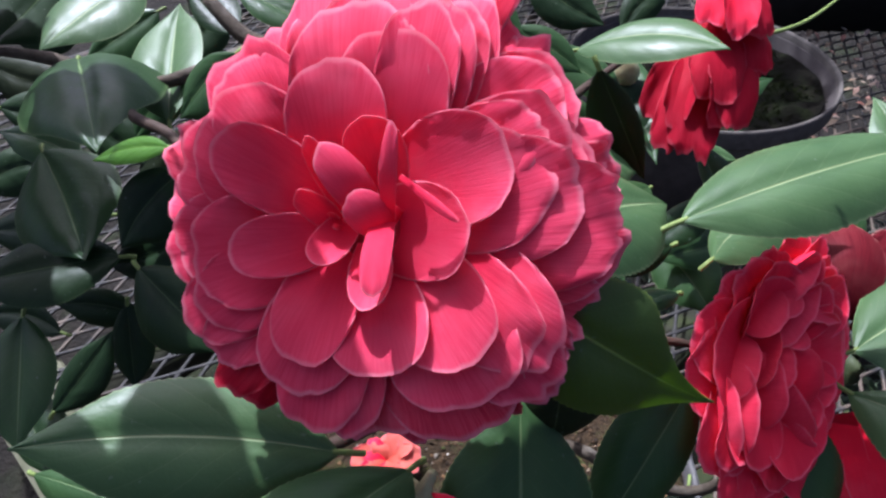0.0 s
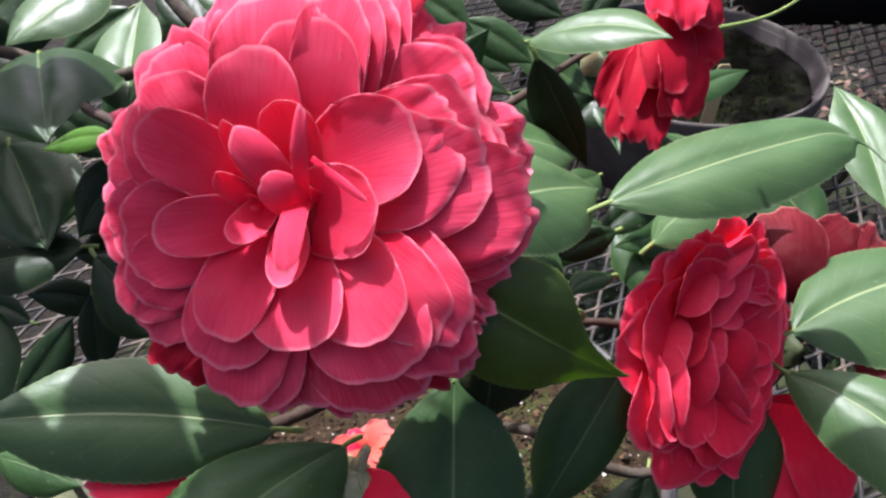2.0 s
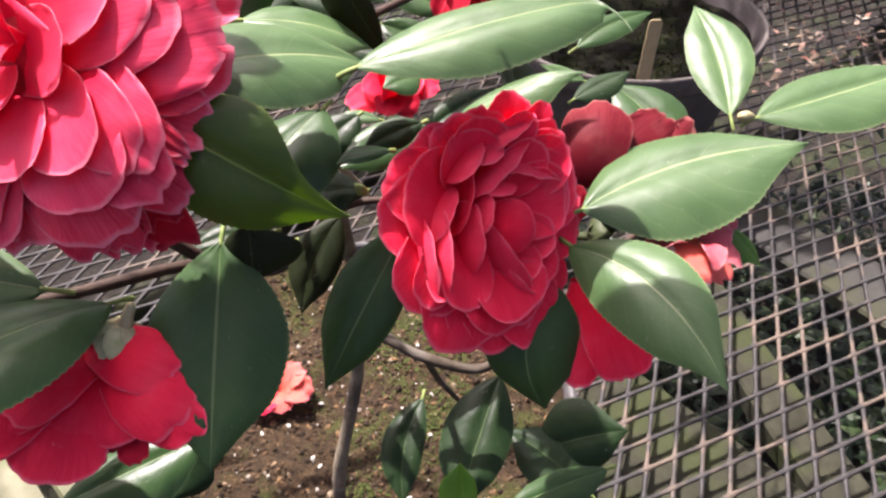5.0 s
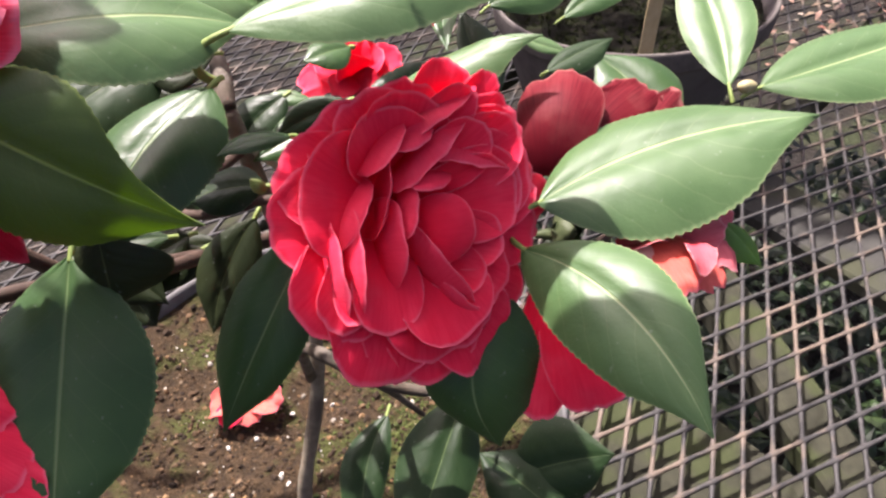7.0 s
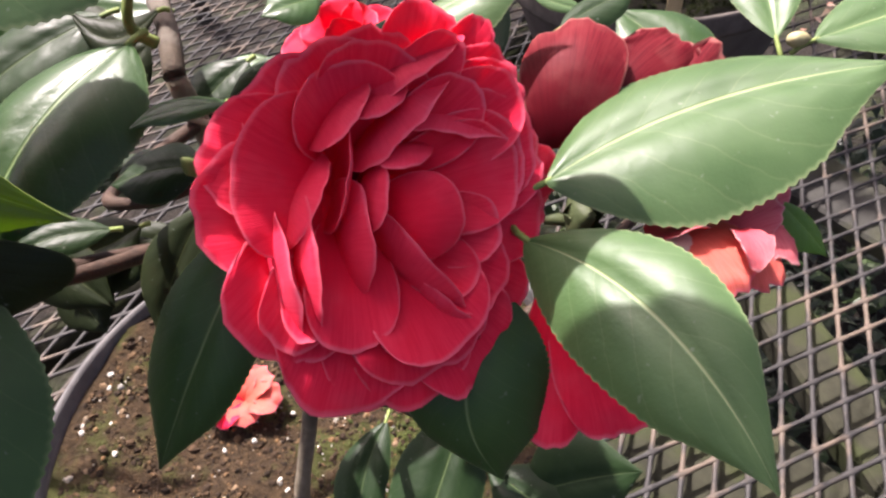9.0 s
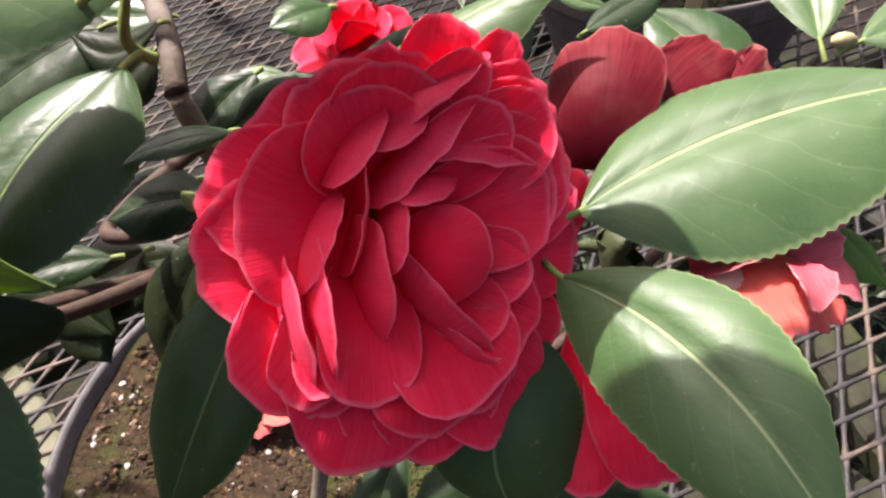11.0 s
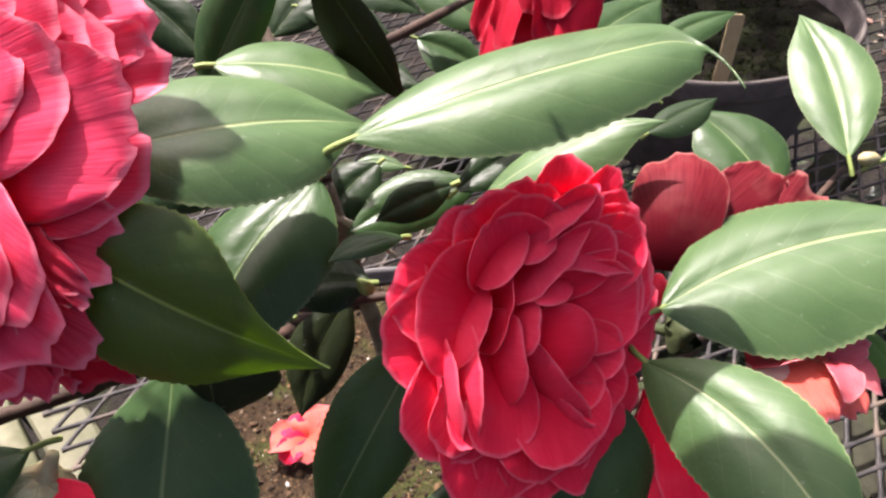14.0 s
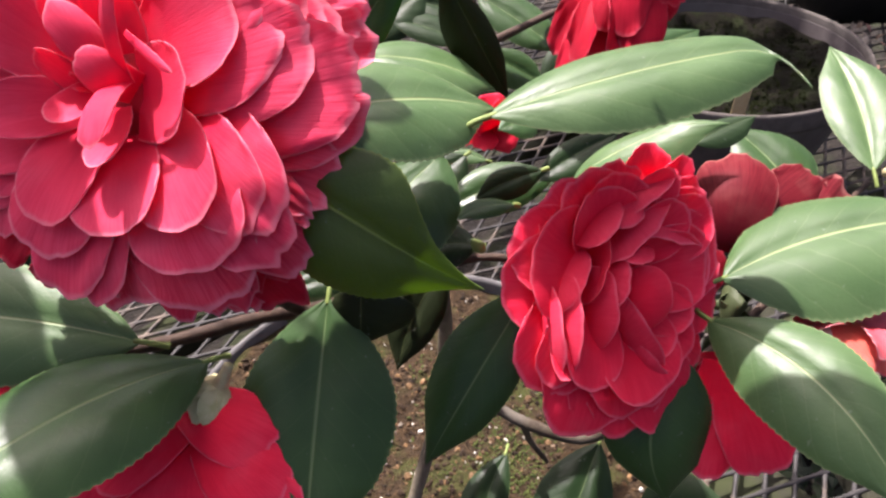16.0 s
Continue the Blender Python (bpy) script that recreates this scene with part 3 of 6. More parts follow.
def leaf(base, tip, face, left, right, arch=0.0, sweep=0.0, droop=0.0, material=LEAF, label="", lift=(0.0, 0.0), cup=0.1, peak=0.45, hook=None, tail=1.0, bulge=0.11, drawn=(0.0, 0.0), twist=0.0, stalk=0.0):
    """A camellia leaf from base to tip. face: the way its upper side looks; left, right: half widths; arch: how far the midrib bows
    towards face, sweep: towards the right (parts of the length); droop: the tip's bend away from face; lift: degrees by which the halves fold up;
    hook: how far a long tip bends away, tail: from where on it is narrow; drawn: how far the halves are drawn in towards a long tip; twist: degrees by which the tip turns about the midrib; stalk: the length of its own short stalk."""
    b, t = Vector(base) - ROOT, Vector(tip) - ROOT
    axis = t - b
    size = axis.length
    a = axis.normalized()
    n = Vector(face)
    n = (n - a * n.dot(a)).normalized()
    s = a.cross(n)
    seed = (b.x * 91 + t.y * 57) * 10
    sin_l, cos_l, sin_r, cos_r = math.sin(radians(lift[0])), math.cos(radians(lift[0])), math.sin(radians(lift[1])), math.cos(radians(lift[1]))
    bend = Vector(hook) if hook else None

    def place(u, v):
        rib = b + a * (size * u) + n * size * (arch * 4 * u * (1 - u) - droop * max(0.0, u - 0.72) ** 2 * 6) + s * size * sweep * 4 * u * (1 - u)
        if u < peak:
            w = math.sin(math.pi / 2 * u / peak) ** 0.78
        else:
            g = (u - peak) / (1 - peak)
            w = (1 - g ** 2.1) * (1 - 0.34 * min(1.0, max(0.0, (g - 0.5) / 0.45)))
        if hook:
            rib = rib + bend * (max(0.0, u - 0.72) / 0.28) ** 2
        if u > tail:
            w *= 1 - 0.9 * min(1.0, (u - tail) / (1 - tail) * 2.5) ** 0.7
        w = max(w, 0.012 + 0.02 * (1 - u))
        x = (v - 0.5) * 2
        half = right if x > 0 else left
        if any(drawn):
            d = min(1.0, max(0.0, (u - 0.42) / 0.35))
            w *= 1 - (drawn[1] if x > 0 else drawn[0]) * d * d * (3 - 2 * d)
        tooth = 1 + 0.05 * ((u * 31) % 1.0 - 0.5) * (abs(x) > 0.99) * (0.1 < u < 0.97)
        out = abs(x) * w * half * tooth
        wave = 0.035 * half * noise.noise(Vector((u * 4 + seed, x * 1.4, seed))) * abs(x) ** 0.7
        sn, cs = (sin_r, cos_r) if x > 0 else (sin_l, cos_l)
        k = out / max(half, 1e-6)
        rise = out * sn - cup * half * k * k + bulge * half * 4 * abs(x) ** 0.8 * (1 - abs(x)) * w + wave + 0.05 * half * min(1.0, abs(x) * 4) * (1 - abs(x)) * noise.noise(Vector((u * 9 - abs(x) * 4 + seed, x * 2.2, seed + 3)))
        side = out * cs * (1 if x > 0 else -1)
        if twist:
            turn = radians(twist) * min(1.0, max(0.0, (u - 0.66) / 0.2))
            side, rise = side * math.cos(turn) - rise * math.sin(turn), side * math.sin(turn) + rise * math.cos(turn)
        return rib + s * side + n * rise

    made = part("leaf", blade(62, 12, place, 0.0005), material, shrub, label)
    long = stalk or size * 0.09
    foot = b - a * long - n * long * 0.35
    part("leaf_stalk", tube(bmesh.new(), (foot, b - a * long * 0.5 - n * long * 0.1, place(0.02, 0.5)), (0.0011, 0.0010, 0.0009), 6), GREEN_TWIG, made)
    return made


def branch(name, points, radii, material=BARK, knots=0.12, seed=1):
    return part(name, tube(bmesh.new(), [Vector(p) - ROOT for p in points], radii, 10, knots, seed), material, shrub)


leaf((0.0199, 0.1320, 1.3000), (0.0762, 0.1241, 1.2621), (0.14, -0.91, 0.39), 0.0184, 0.0210, 0.124, -0.022, material=LEAF_OLIVE, lift=(-2, -1), peak=0.42, hook=(0.0031, -0.0050, 0.0051), tail=1.00, drawn=(0.54, 0.06), twist=-16)
leaf((0.1663, 0.1802, 1.2160), (0.2640, 0.1995, 1.2325), (-0.14, -0.15, 0.98), 0.0245, 0.0350, -0.012, -0.100, material=LEAF_LIT, lift=(-9, -6), peak=0.40)
leaf((0.1592, 0.1639, 1.2101), (0.2032, 0.0930, 1.2062), (-0.43, -0.31, 0.85), 0.0163, 0.0208, 0.080, -0.107, material=LEAF_LIT, lift=(-8, -6))
leaf((0.2735, 0.2994, 1.1838), (0.2723, 0.3908, 1.2092), (-0.25, -0.26, 0.93), 0.0187, 0.0203, 0.019, 0.035, material=LEAF_LIT, lift=(12, 11))
leaf((0.2891, 0.2986, 1.1826), (0.3950, 0.3266, 1.1959), (-0.08, -0.16, 0.98), 0.0229, 0.0295, -0.006, 0.002, material=LEAF_LIT, lift=(1, 1))
leaf((0.0790, 0.1739, 1.2889), (0.1883, 0.2121, 1.2954), (0.00, -0.17, 0.98), 0.0195, 0.0202, 0.033, -0.009, material=LEAF_LIT, lift=(-2, -2), cup=0.25, peak=0.40, hook=(-0.0122, -0.0300, -0.0008), tail=0.80)
leaf((0.1102, 0.2058, 1.2419), (0.1713, 0.2332, 1.2571), (-0.20, -0.10, 0.97), 0.0147, 0.0167, -0.110, -0.192, droop=0.20, material=LEAF_LIT, lift=(-22, -19))
leaf((0.0211, 0.1492, 1.3015), (0.0800, 0.1920, 1.2810), (0.37, -0.06, 0.93), 0.0272, 0.0217, 0.076, 0.001, material=LEAF_LIT, lift=(-2, -3), cup=0.20)
leaf((0.0313, 0.2125, 1.2903), (0.0790, 0.2280, 1.2690), (0.39, 0.07, 0.92), 0.0247, 0.0174, 0.084, 0.015, material=LEAF_LIT, lift=(-7, -10))
leaf((0.2554, 0.3131, 1.1448), (0.2198, 0.3698, 1.1671), (-0.03, -0.38, 0.92), 0.0243, 0.0235, 0.000, 0.069, lift=(6, 6))
leaf((-0.0088, 0.1184, 1.2319), (-0.0620, 0.0478, 1.2463), (0.17, 0.07, 0.98), 0.0232, 0.0230, 0.083, 0.025, lift=(-7, -7))
leaf((-0.0316, 0.1222, 1.2359), (-0.1258, 0.1127, 1.2531), (0.20, -0.46, 0.86), 0.0216, 0.0187, 0.012, 0.046, material=LEAF_LIT, lift=(-2, -3))
leaf((0.0275, 0.1389, 1.2409), (0.0265, 0.0746, 1.1939), (0.03, -0.59, 0.81), 0.0253, 0.0270, 0.003, 0.004, lift=(-5, -4))
leaf((0.0936, 0.1576, 1.2301), (0.0576, 0.1204, 1.1759), (-0.22, -0.73, 0.65), 0.0135, 0.0168, 0.039, -0.001, lift=(-5, -4))
leaf((0.1523, 0.1615, 1.1917), (0.1490, 0.1280, 1.1470), (0.13, -0.80, 0.59), 0.0253, 0.0174, 0.125, 0.207, lift=(-7, -10))
leaf((0.0656, 0.3123, 1.2798), (0.1235, 0.2765, 1.2980), (-0.34, -0.07, 0.94), 0.0170, 0.0181, 0.041, -0.102, material=LEAF_LIT, lift=(-2, -2))
leaf((0.0602, 0.2397, 1.3084), (0.0846, 0.2329, 1.2620), (-0.08, -0.99, 0.10), 0.0070, 0.0128, 0.007, -0.004, material=LEAF_BROWN_SHADED, lift=(-5, -2))
leaf((0.1345, 0.4618, 1.2024), (0.1347, 0.3585, 1.1806), (-0.08, -0.21, 0.98), 0.0136, 0.0131, 0.024, 0.027, lift=(14, 14))
leaf((0.0610, 0.1945, 1.2605), (0.0346, 0.1361, 1.2386), (0.00, -0.35, 0.94), 0.0226, 0.0186, 0.059, 0.070, lift=(-6, -7), peak=0.40)
leaf((0.0875, 0.1783, 1.2508), (0.0683, 0.1647, 1.2544), (0.14, 0.06, 0.99), 0.0049, 0.0064, 0.055, 0.057, lift=(-8, -6))
leaf((0.0746, 0.1784, 1.2317), (0.0473, 0.1777, 1.2280), (-0.13, -0.22, 0.97), 0.0100, 0.0121, 0.040, 0.038, material=LEAF_SHADED, lift=(-9, -7))
leaf((0.0988, 0.2212, 1.2359), (0.0714, 0.2113, 1.2282), (0.06, -0.71, 0.70), 0.0077, 0.0068, -0.000, 0.042, material=LEAF_SHADED, lift=(0, 0))
leaf((0.0742, 0.2692, 1.2078), (0.0502, 0.2682, 1.2102), (0.11, -0.31, 0.94), 0.0051, 0.0042, 0.042, 0.086, material=LEAF_LIT, lift=(-2, -3))
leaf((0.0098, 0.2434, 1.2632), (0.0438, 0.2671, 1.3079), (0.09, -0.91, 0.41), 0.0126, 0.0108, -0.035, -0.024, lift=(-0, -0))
leaf((0.0395, 0.1374, 1.2493), (0.0376, 0.1313, 1.2279), (0.06, -0.96, 0.27), 0.0180, 0.0110, 0.041, -0.024, material=LEAF_BROWN_SHADED, lift=(-11, -18))
leaf((0.0583, 0.2019, 1.1982), (0.0393, 0.1712, 1.1658), (0.04, -0.74, 0.67), 0.0121, 0.0118, 0.021, 0.066, material=LEAF_BROWN_SHADED, lift=(-0, -0))
leaf((0.0871, 0.2289, 1.0154), (0.0747, 0.1643, 0.9898), (-0.03, -0.36, 0.93), 0.0130, 0.0156, 0.048, 0.084, material=LEAF_SHADED, lift=(4, 3))
leaf((0.1353, 0.1958, 1.0817), (0.1080, 0.1270, 1.0540), (-0.02, -0.36, 0.93), 0.0180, 0.0215, 0.011, 0.010, material=LEAF_SHADED, lift=(-6, -5))
leaf((0.1571, 0.1768, 1.0311), (0.2077, 0.1738, 1.0563), (-0.39, -0.57, 0.72), 0.0241, 0.0197, 0.003, -0.034, material=LEAF_SHADED, lift=(-1, -1))
leaf((0.1833, 0.1504, 1.0314), (0.1406, 0.1861, 1.0416), (0.13, -0.12, 0.98), 0.0192, 0.0208, 0.015, 0.018, material=LEAF_SHADED, lift=(2, 2))
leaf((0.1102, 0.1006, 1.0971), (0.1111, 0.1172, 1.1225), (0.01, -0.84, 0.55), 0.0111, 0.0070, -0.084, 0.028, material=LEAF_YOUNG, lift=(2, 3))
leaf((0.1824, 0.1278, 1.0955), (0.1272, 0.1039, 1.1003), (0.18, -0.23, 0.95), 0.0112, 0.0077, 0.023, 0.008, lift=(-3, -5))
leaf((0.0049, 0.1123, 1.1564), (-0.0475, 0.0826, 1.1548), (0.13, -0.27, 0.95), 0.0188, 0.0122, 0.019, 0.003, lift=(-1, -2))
leaf((-0.0099, 0.1235, 1.1393), (-0.0208, 0.1041, 1.1185), (0.01, -0.74, 0.68), 0.0130, 0.0142, -0.000, -0.148, material=LEAF_SHADED, lift=(-0, -0))
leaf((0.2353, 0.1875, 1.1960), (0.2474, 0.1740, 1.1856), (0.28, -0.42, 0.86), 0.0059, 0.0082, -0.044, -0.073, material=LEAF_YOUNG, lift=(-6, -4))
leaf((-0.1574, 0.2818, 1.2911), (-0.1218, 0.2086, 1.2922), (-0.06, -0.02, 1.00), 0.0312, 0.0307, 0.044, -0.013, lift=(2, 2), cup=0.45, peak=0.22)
leaf((-0.1156, 0.2593, 1.2737), (-0.1281, 0.3369, 1.2924), (-0.18, -0.26, 0.95), 0.0204, 0.0186, -0.026, -0.031, material=LEAF_LIT, lift=(17, 19))
leaf((-0.1622, 0.3809, 1.2890), (-0.1973, 0.3215, 1.2755), (0.00, -0.22, 0.98), 0.0230, 0.0260, 0.039, -0.021, material=LEAF_LIT, lift=(-5, -4))
leaf((-0.2036, 0.3850, 1.2936), (-0.2386, 0.3468, 1.2663), (-0.04, -0.56, 0.83), 0.0250, 0.0256, -0.088, 0.033, material=LEAF_SHADED, lift=(0, 0))
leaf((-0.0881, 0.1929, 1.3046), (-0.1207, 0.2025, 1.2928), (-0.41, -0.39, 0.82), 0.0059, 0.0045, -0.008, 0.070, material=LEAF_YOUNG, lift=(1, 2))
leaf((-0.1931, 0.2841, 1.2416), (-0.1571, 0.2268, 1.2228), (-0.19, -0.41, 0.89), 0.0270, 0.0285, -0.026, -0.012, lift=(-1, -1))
leaf((-0.1930, 0.3140, 1.2150), (-0.2422, 0.3286, 1.2237), (0.01, -0.49, 0.87), 0.0134, 0.0125, 0.062, 0.050, material=LEAF_LIT, lift=(-1, -1))
leaf((-0.1028, 0.2332, 1.2671), (-0.1293, 0.2116, 1.2433), (0.00, -0.74, 0.67), 0.0171, 0.0127, -0.000, 0.081, material=LEAF_SHADED, lift=(0, 0))
leaf((-0.1454, 0.2350, 1.2170), (-0.2097, 0.2192, 1.2145), (0.03, -0.25, 0.97), 0.0201, 0.0193, 0.010, 0.014, material=LEAF_SHADED, lift=(-0, -0))
leaf((-0.1224, 0.2062, 1.2373), (-0.0858, 0.1766, 1.2194), (-0.17, -0.65, 0.74), 0.0137, 0.0186, 0.009, -0.010, material=LEAF_SHADED, lift=(-0, -0))
leaf((-0.1654, 0.1756, 1.1811), (-0.1399, 0.1992, 1.2072), (0.00, -0.74, 0.67), 0.0083, 0.0113, 0.000, 0.020, material=LEAF_SHADED, lift=(-0, -0))
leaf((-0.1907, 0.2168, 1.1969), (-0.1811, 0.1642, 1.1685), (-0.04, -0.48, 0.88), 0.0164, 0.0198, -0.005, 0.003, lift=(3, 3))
leaf((-0.1519, 0.2340, 1.1861), (-0.1478, 0.2064, 1.1555), (0.00, -0.74, 0.67), 0.0115, 0.0101, -0.000, 0.000, material=LEAF_SHADED, lift=(-0, -0))
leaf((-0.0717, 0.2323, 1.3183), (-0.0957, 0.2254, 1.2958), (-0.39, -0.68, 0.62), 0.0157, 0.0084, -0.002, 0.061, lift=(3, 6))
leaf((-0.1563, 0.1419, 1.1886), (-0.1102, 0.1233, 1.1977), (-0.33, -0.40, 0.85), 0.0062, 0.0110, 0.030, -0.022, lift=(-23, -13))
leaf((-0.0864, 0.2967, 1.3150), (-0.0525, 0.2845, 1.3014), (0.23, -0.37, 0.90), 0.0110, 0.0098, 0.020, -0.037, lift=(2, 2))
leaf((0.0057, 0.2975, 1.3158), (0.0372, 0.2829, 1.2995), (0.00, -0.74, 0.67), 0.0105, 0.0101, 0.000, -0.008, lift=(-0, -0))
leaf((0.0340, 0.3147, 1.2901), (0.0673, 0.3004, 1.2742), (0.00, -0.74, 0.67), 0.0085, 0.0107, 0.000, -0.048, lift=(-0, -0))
leaf((0.0489, 0.4010, 1.2811), (0.0941, 0.3826, 1.2606), (0.00, -0.74, 0.67), 0.0136, 0.0147, 0.000, 0.019, material=LEAF_SHADED, lift=(0, 0))
leaf((0.1089, 0.3983, 1.2482), (0.1395, 0.4211, 1.2733), (0.00, -0.74, 0.67), 0.0096, 0.0124, 0.000, -0.083, material=LEAF_SHADED, lift=(-0, -0))
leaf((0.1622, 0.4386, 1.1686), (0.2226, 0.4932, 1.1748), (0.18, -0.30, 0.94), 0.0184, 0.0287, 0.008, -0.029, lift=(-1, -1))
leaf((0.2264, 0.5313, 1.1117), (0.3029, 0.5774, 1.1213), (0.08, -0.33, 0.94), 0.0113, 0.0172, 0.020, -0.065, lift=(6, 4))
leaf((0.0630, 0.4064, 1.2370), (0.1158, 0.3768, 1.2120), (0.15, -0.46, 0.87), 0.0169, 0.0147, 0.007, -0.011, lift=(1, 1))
leaf((0.0160, 0.3527, 1.2447), (0.0622, 0.3460, 1.2307), (0.23, -0.35, 0.91), 0.0112, 0.0106, 0.026, -0.051, material=LEAF_SHADED, lift=(1, 1))
leaf((0.2115, 0.4145, 1.1447), (0.1793, 0.4221, 1.1549), (0.17, -0.46, 0.87), 0.0054, 0.0071, -0.008, -0.024, material=LEAF_LIT, lift=(3, 2))
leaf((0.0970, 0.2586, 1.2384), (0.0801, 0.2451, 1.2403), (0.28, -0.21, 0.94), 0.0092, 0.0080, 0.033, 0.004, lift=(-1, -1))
leaf((0.1575, 0.2795, 1.1976), (0.1429, 0.3281, 1.2195), (-0.01, -0.41, 0.91), 0.0072, 0.0135, -0.011, -0.028, material=LEAF_SHADED, lift=(5, 3))
leaf((0.0262, 0.2148, 1.1712), (-0.0032, 0.2015, 1.1601), (-0.05, -0.58, 0.82), 0.0097, 0.0098, 0.007, 0.031, material=LEAF_BROWN_SHADED, lift=(0, 0))
leaf((0.0240, 0.2451, 1.1878), (-0.0036, 0.2370, 1.1818), (-0.03, -0.53, 0.85), 0.0081, 0.0082, -0.015, -0.059, material=LEAF_SHADED, lift=(0, 0))
leaf((0.0131, 0.4202, 1.2295), (0.0704, 0.4103, 1.2104), (0.22, -0.43, 0.87), 0.0112, 0.0169, 0.026, -0.064, material=LEAF_SHADED, lift=(22, 14))
leaf((-0.0592, 0.3516, 1.2543), (-0.0276, 0.3321, 1.2285), (0.10, -0.73, 0.67), 0.0123, 0.0144, 0.000, -0.045, material=LEAF_SHADED, lift=(-0, -0))
leaf((0.1481, 0.4155, 1.2049), (0.1005, 0.3871, 1.1808), (-0.08, -0.57, 0.82), 0.0204, 0.0170, 0.009, 0.030, material=LEAF_SHADED, lift=(13, 16))
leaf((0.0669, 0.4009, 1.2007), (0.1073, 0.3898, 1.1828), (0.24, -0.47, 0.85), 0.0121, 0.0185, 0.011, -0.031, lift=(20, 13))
leaf((0.1863, 0.3208, 1.1854), (0.2241, 0.3437, 1.1900), (0.05, -0.28, 0.96), 0.0079, 0.0113, 0.001, -0.033, material=LEAF_SHADED, lift=(-6, -4))
leaf((0.0207, 0.2191, 1.1760), (-0.0105, 0.2050, 1.1724), (0.13, -0.50, 0.86), 0.0112, 0.0119, -0.020, -0.047, material=LEAF_BROWN_SHADED, lift=(2, 2))
leaf((-0.0135, 0.2153, 1.1617), (0.0028, 0.1937, 1.1456), (-0.03, -0.61, 0.79), 0.0120, 0.0125, 0.004, 0.053, material=LEAF_BROWN_SHADED, lift=(-6, -5))
leaf((-0.1537, 0.2439, 1.1672), (-0.1973, 0.2478, 1.1715), (0.00, -0.74, 0.67), 0.0115, 0.0086, 0.000, 0.070, material=LEAF_SHADED, lift=(0, 0))
leaf((-0.2761, 0.4267, 1.2354), (-0.2252, 0.4267, 1.2354), (0.00, -0.74, 0.67), 0.0145, 0.0218, 0.000, -0.143, material=LEAF_SHADED, lift=(0, 0))
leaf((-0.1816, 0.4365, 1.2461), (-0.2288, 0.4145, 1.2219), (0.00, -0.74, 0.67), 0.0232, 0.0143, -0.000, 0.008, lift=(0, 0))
leaf((-0.2906, 0.4145, 1.2220), (-0.2398, 0.4072, 1.2138), (0.00, -0.74, 0.67), 0.0142, 0.0178, 0.000, 0.117, material=LEAF_BROWN_SHADED, lift=(0, 0))
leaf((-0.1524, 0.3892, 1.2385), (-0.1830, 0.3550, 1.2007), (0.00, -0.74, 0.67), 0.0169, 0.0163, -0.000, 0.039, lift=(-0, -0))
leaf((-0.1558, 0.3596, 1.2057), (-0.1796, 0.3277, 1.1705), (0.00, -0.74, 0.67), 0.0137, 0.0182, -0.000, -0.086, material=LEAF_BROWN_SHADED, lift=(0, 0))
leaf((-0.2878, 0.3529, 1.1687), (-0.2451, 0.3624, 1.1791), (0.00, -0.74, 0.67), 0.0135, 0.0180, -0.000, -0.100, material=LEAF_SHADED, lift=(-0, -0))
leaf((-0.2665, 0.3195, 1.1317), (-0.2167, 0.3243, 1.1369), (0.00, -0.74, 0.67), 0.0141, 0.0181, 0.000, -0.150, material=LEAF_SHADED, lift=(0, 0))
leaf((-0.1286, 0.4074, 1.2586), (-0.1490, 0.3846, 1.2334), (0.00, -0.74, 0.67), 0.0151, 0.0134, -0.000, 0.118, material=LEAF_SHADED, lift=(0, 0))
leaf((-0.0743, 0.4210, 1.2736), (-0.0268, 0.4074, 1.2584), (0.00, -0.74, 0.67), 0.0151, 0.0138, 0.000, 0.026, material=LEAF_SHADED, lift=(0, 0))
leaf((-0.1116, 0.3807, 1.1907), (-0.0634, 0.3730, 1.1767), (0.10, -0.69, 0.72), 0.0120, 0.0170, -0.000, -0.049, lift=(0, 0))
leaf((-0.0357, 0.3893, 1.1607), (-0.0717, 0.3644, 1.1416), (0.10, -0.69, 0.72), 0.0174, 0.0130, 0.000, 0.000, material=LEAF_BROWN_SHADED, lift=(-0, -0))
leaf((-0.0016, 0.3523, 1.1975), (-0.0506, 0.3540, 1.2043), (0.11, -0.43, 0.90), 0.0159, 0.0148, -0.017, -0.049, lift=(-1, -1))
leaf((0.0400, 0.2364, 1.1911), (0.0099, 0.2247, 1.1855), (0.04, -0.51, 0.86), 0.0129, 0.0113, -0.016, 0.056, material=LEAF_SHADED, lift=(-1, -1))
leaf((0.0197, 0.2456, 1.1459), (-0.0222, 0.2359, 1.1406), (0.02, -0.53, 0.85), 0.0129, 0.0094, 0.013, 0.056, material=LEAF_BROWN_SHADED, lift=(0, 1))
leaf((-0.0780, 0.3615, 1.1864), (-0.0395, 0.3390, 1.1600), (0.07, -0.70, 0.71), 0.0145, 0.0168, 0.000, -0.032, material=LEAF_SHADED, lift=(-0, -0))
leaf((-0.0227, 0.2094, 1.1851), (0.0148, 0.1910, 1.1628), (0.19, -0.57, 0.80), 0.0117, 0.0135, 0.004, -0.017, material=LEAF_BROWN_SHADED, lift=(2, 1))
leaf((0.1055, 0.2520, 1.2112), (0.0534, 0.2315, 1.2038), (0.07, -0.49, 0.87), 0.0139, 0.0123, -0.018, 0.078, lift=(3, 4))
leaf((0.0642, 0.2634, 1.2147), (0.0427, 0.2413, 1.2012), (0.02, -0.54, 0.84), 0.0130, 0.0113, 0.007, 0.079, material=LEAF_SHADED, lift=(1, 1))
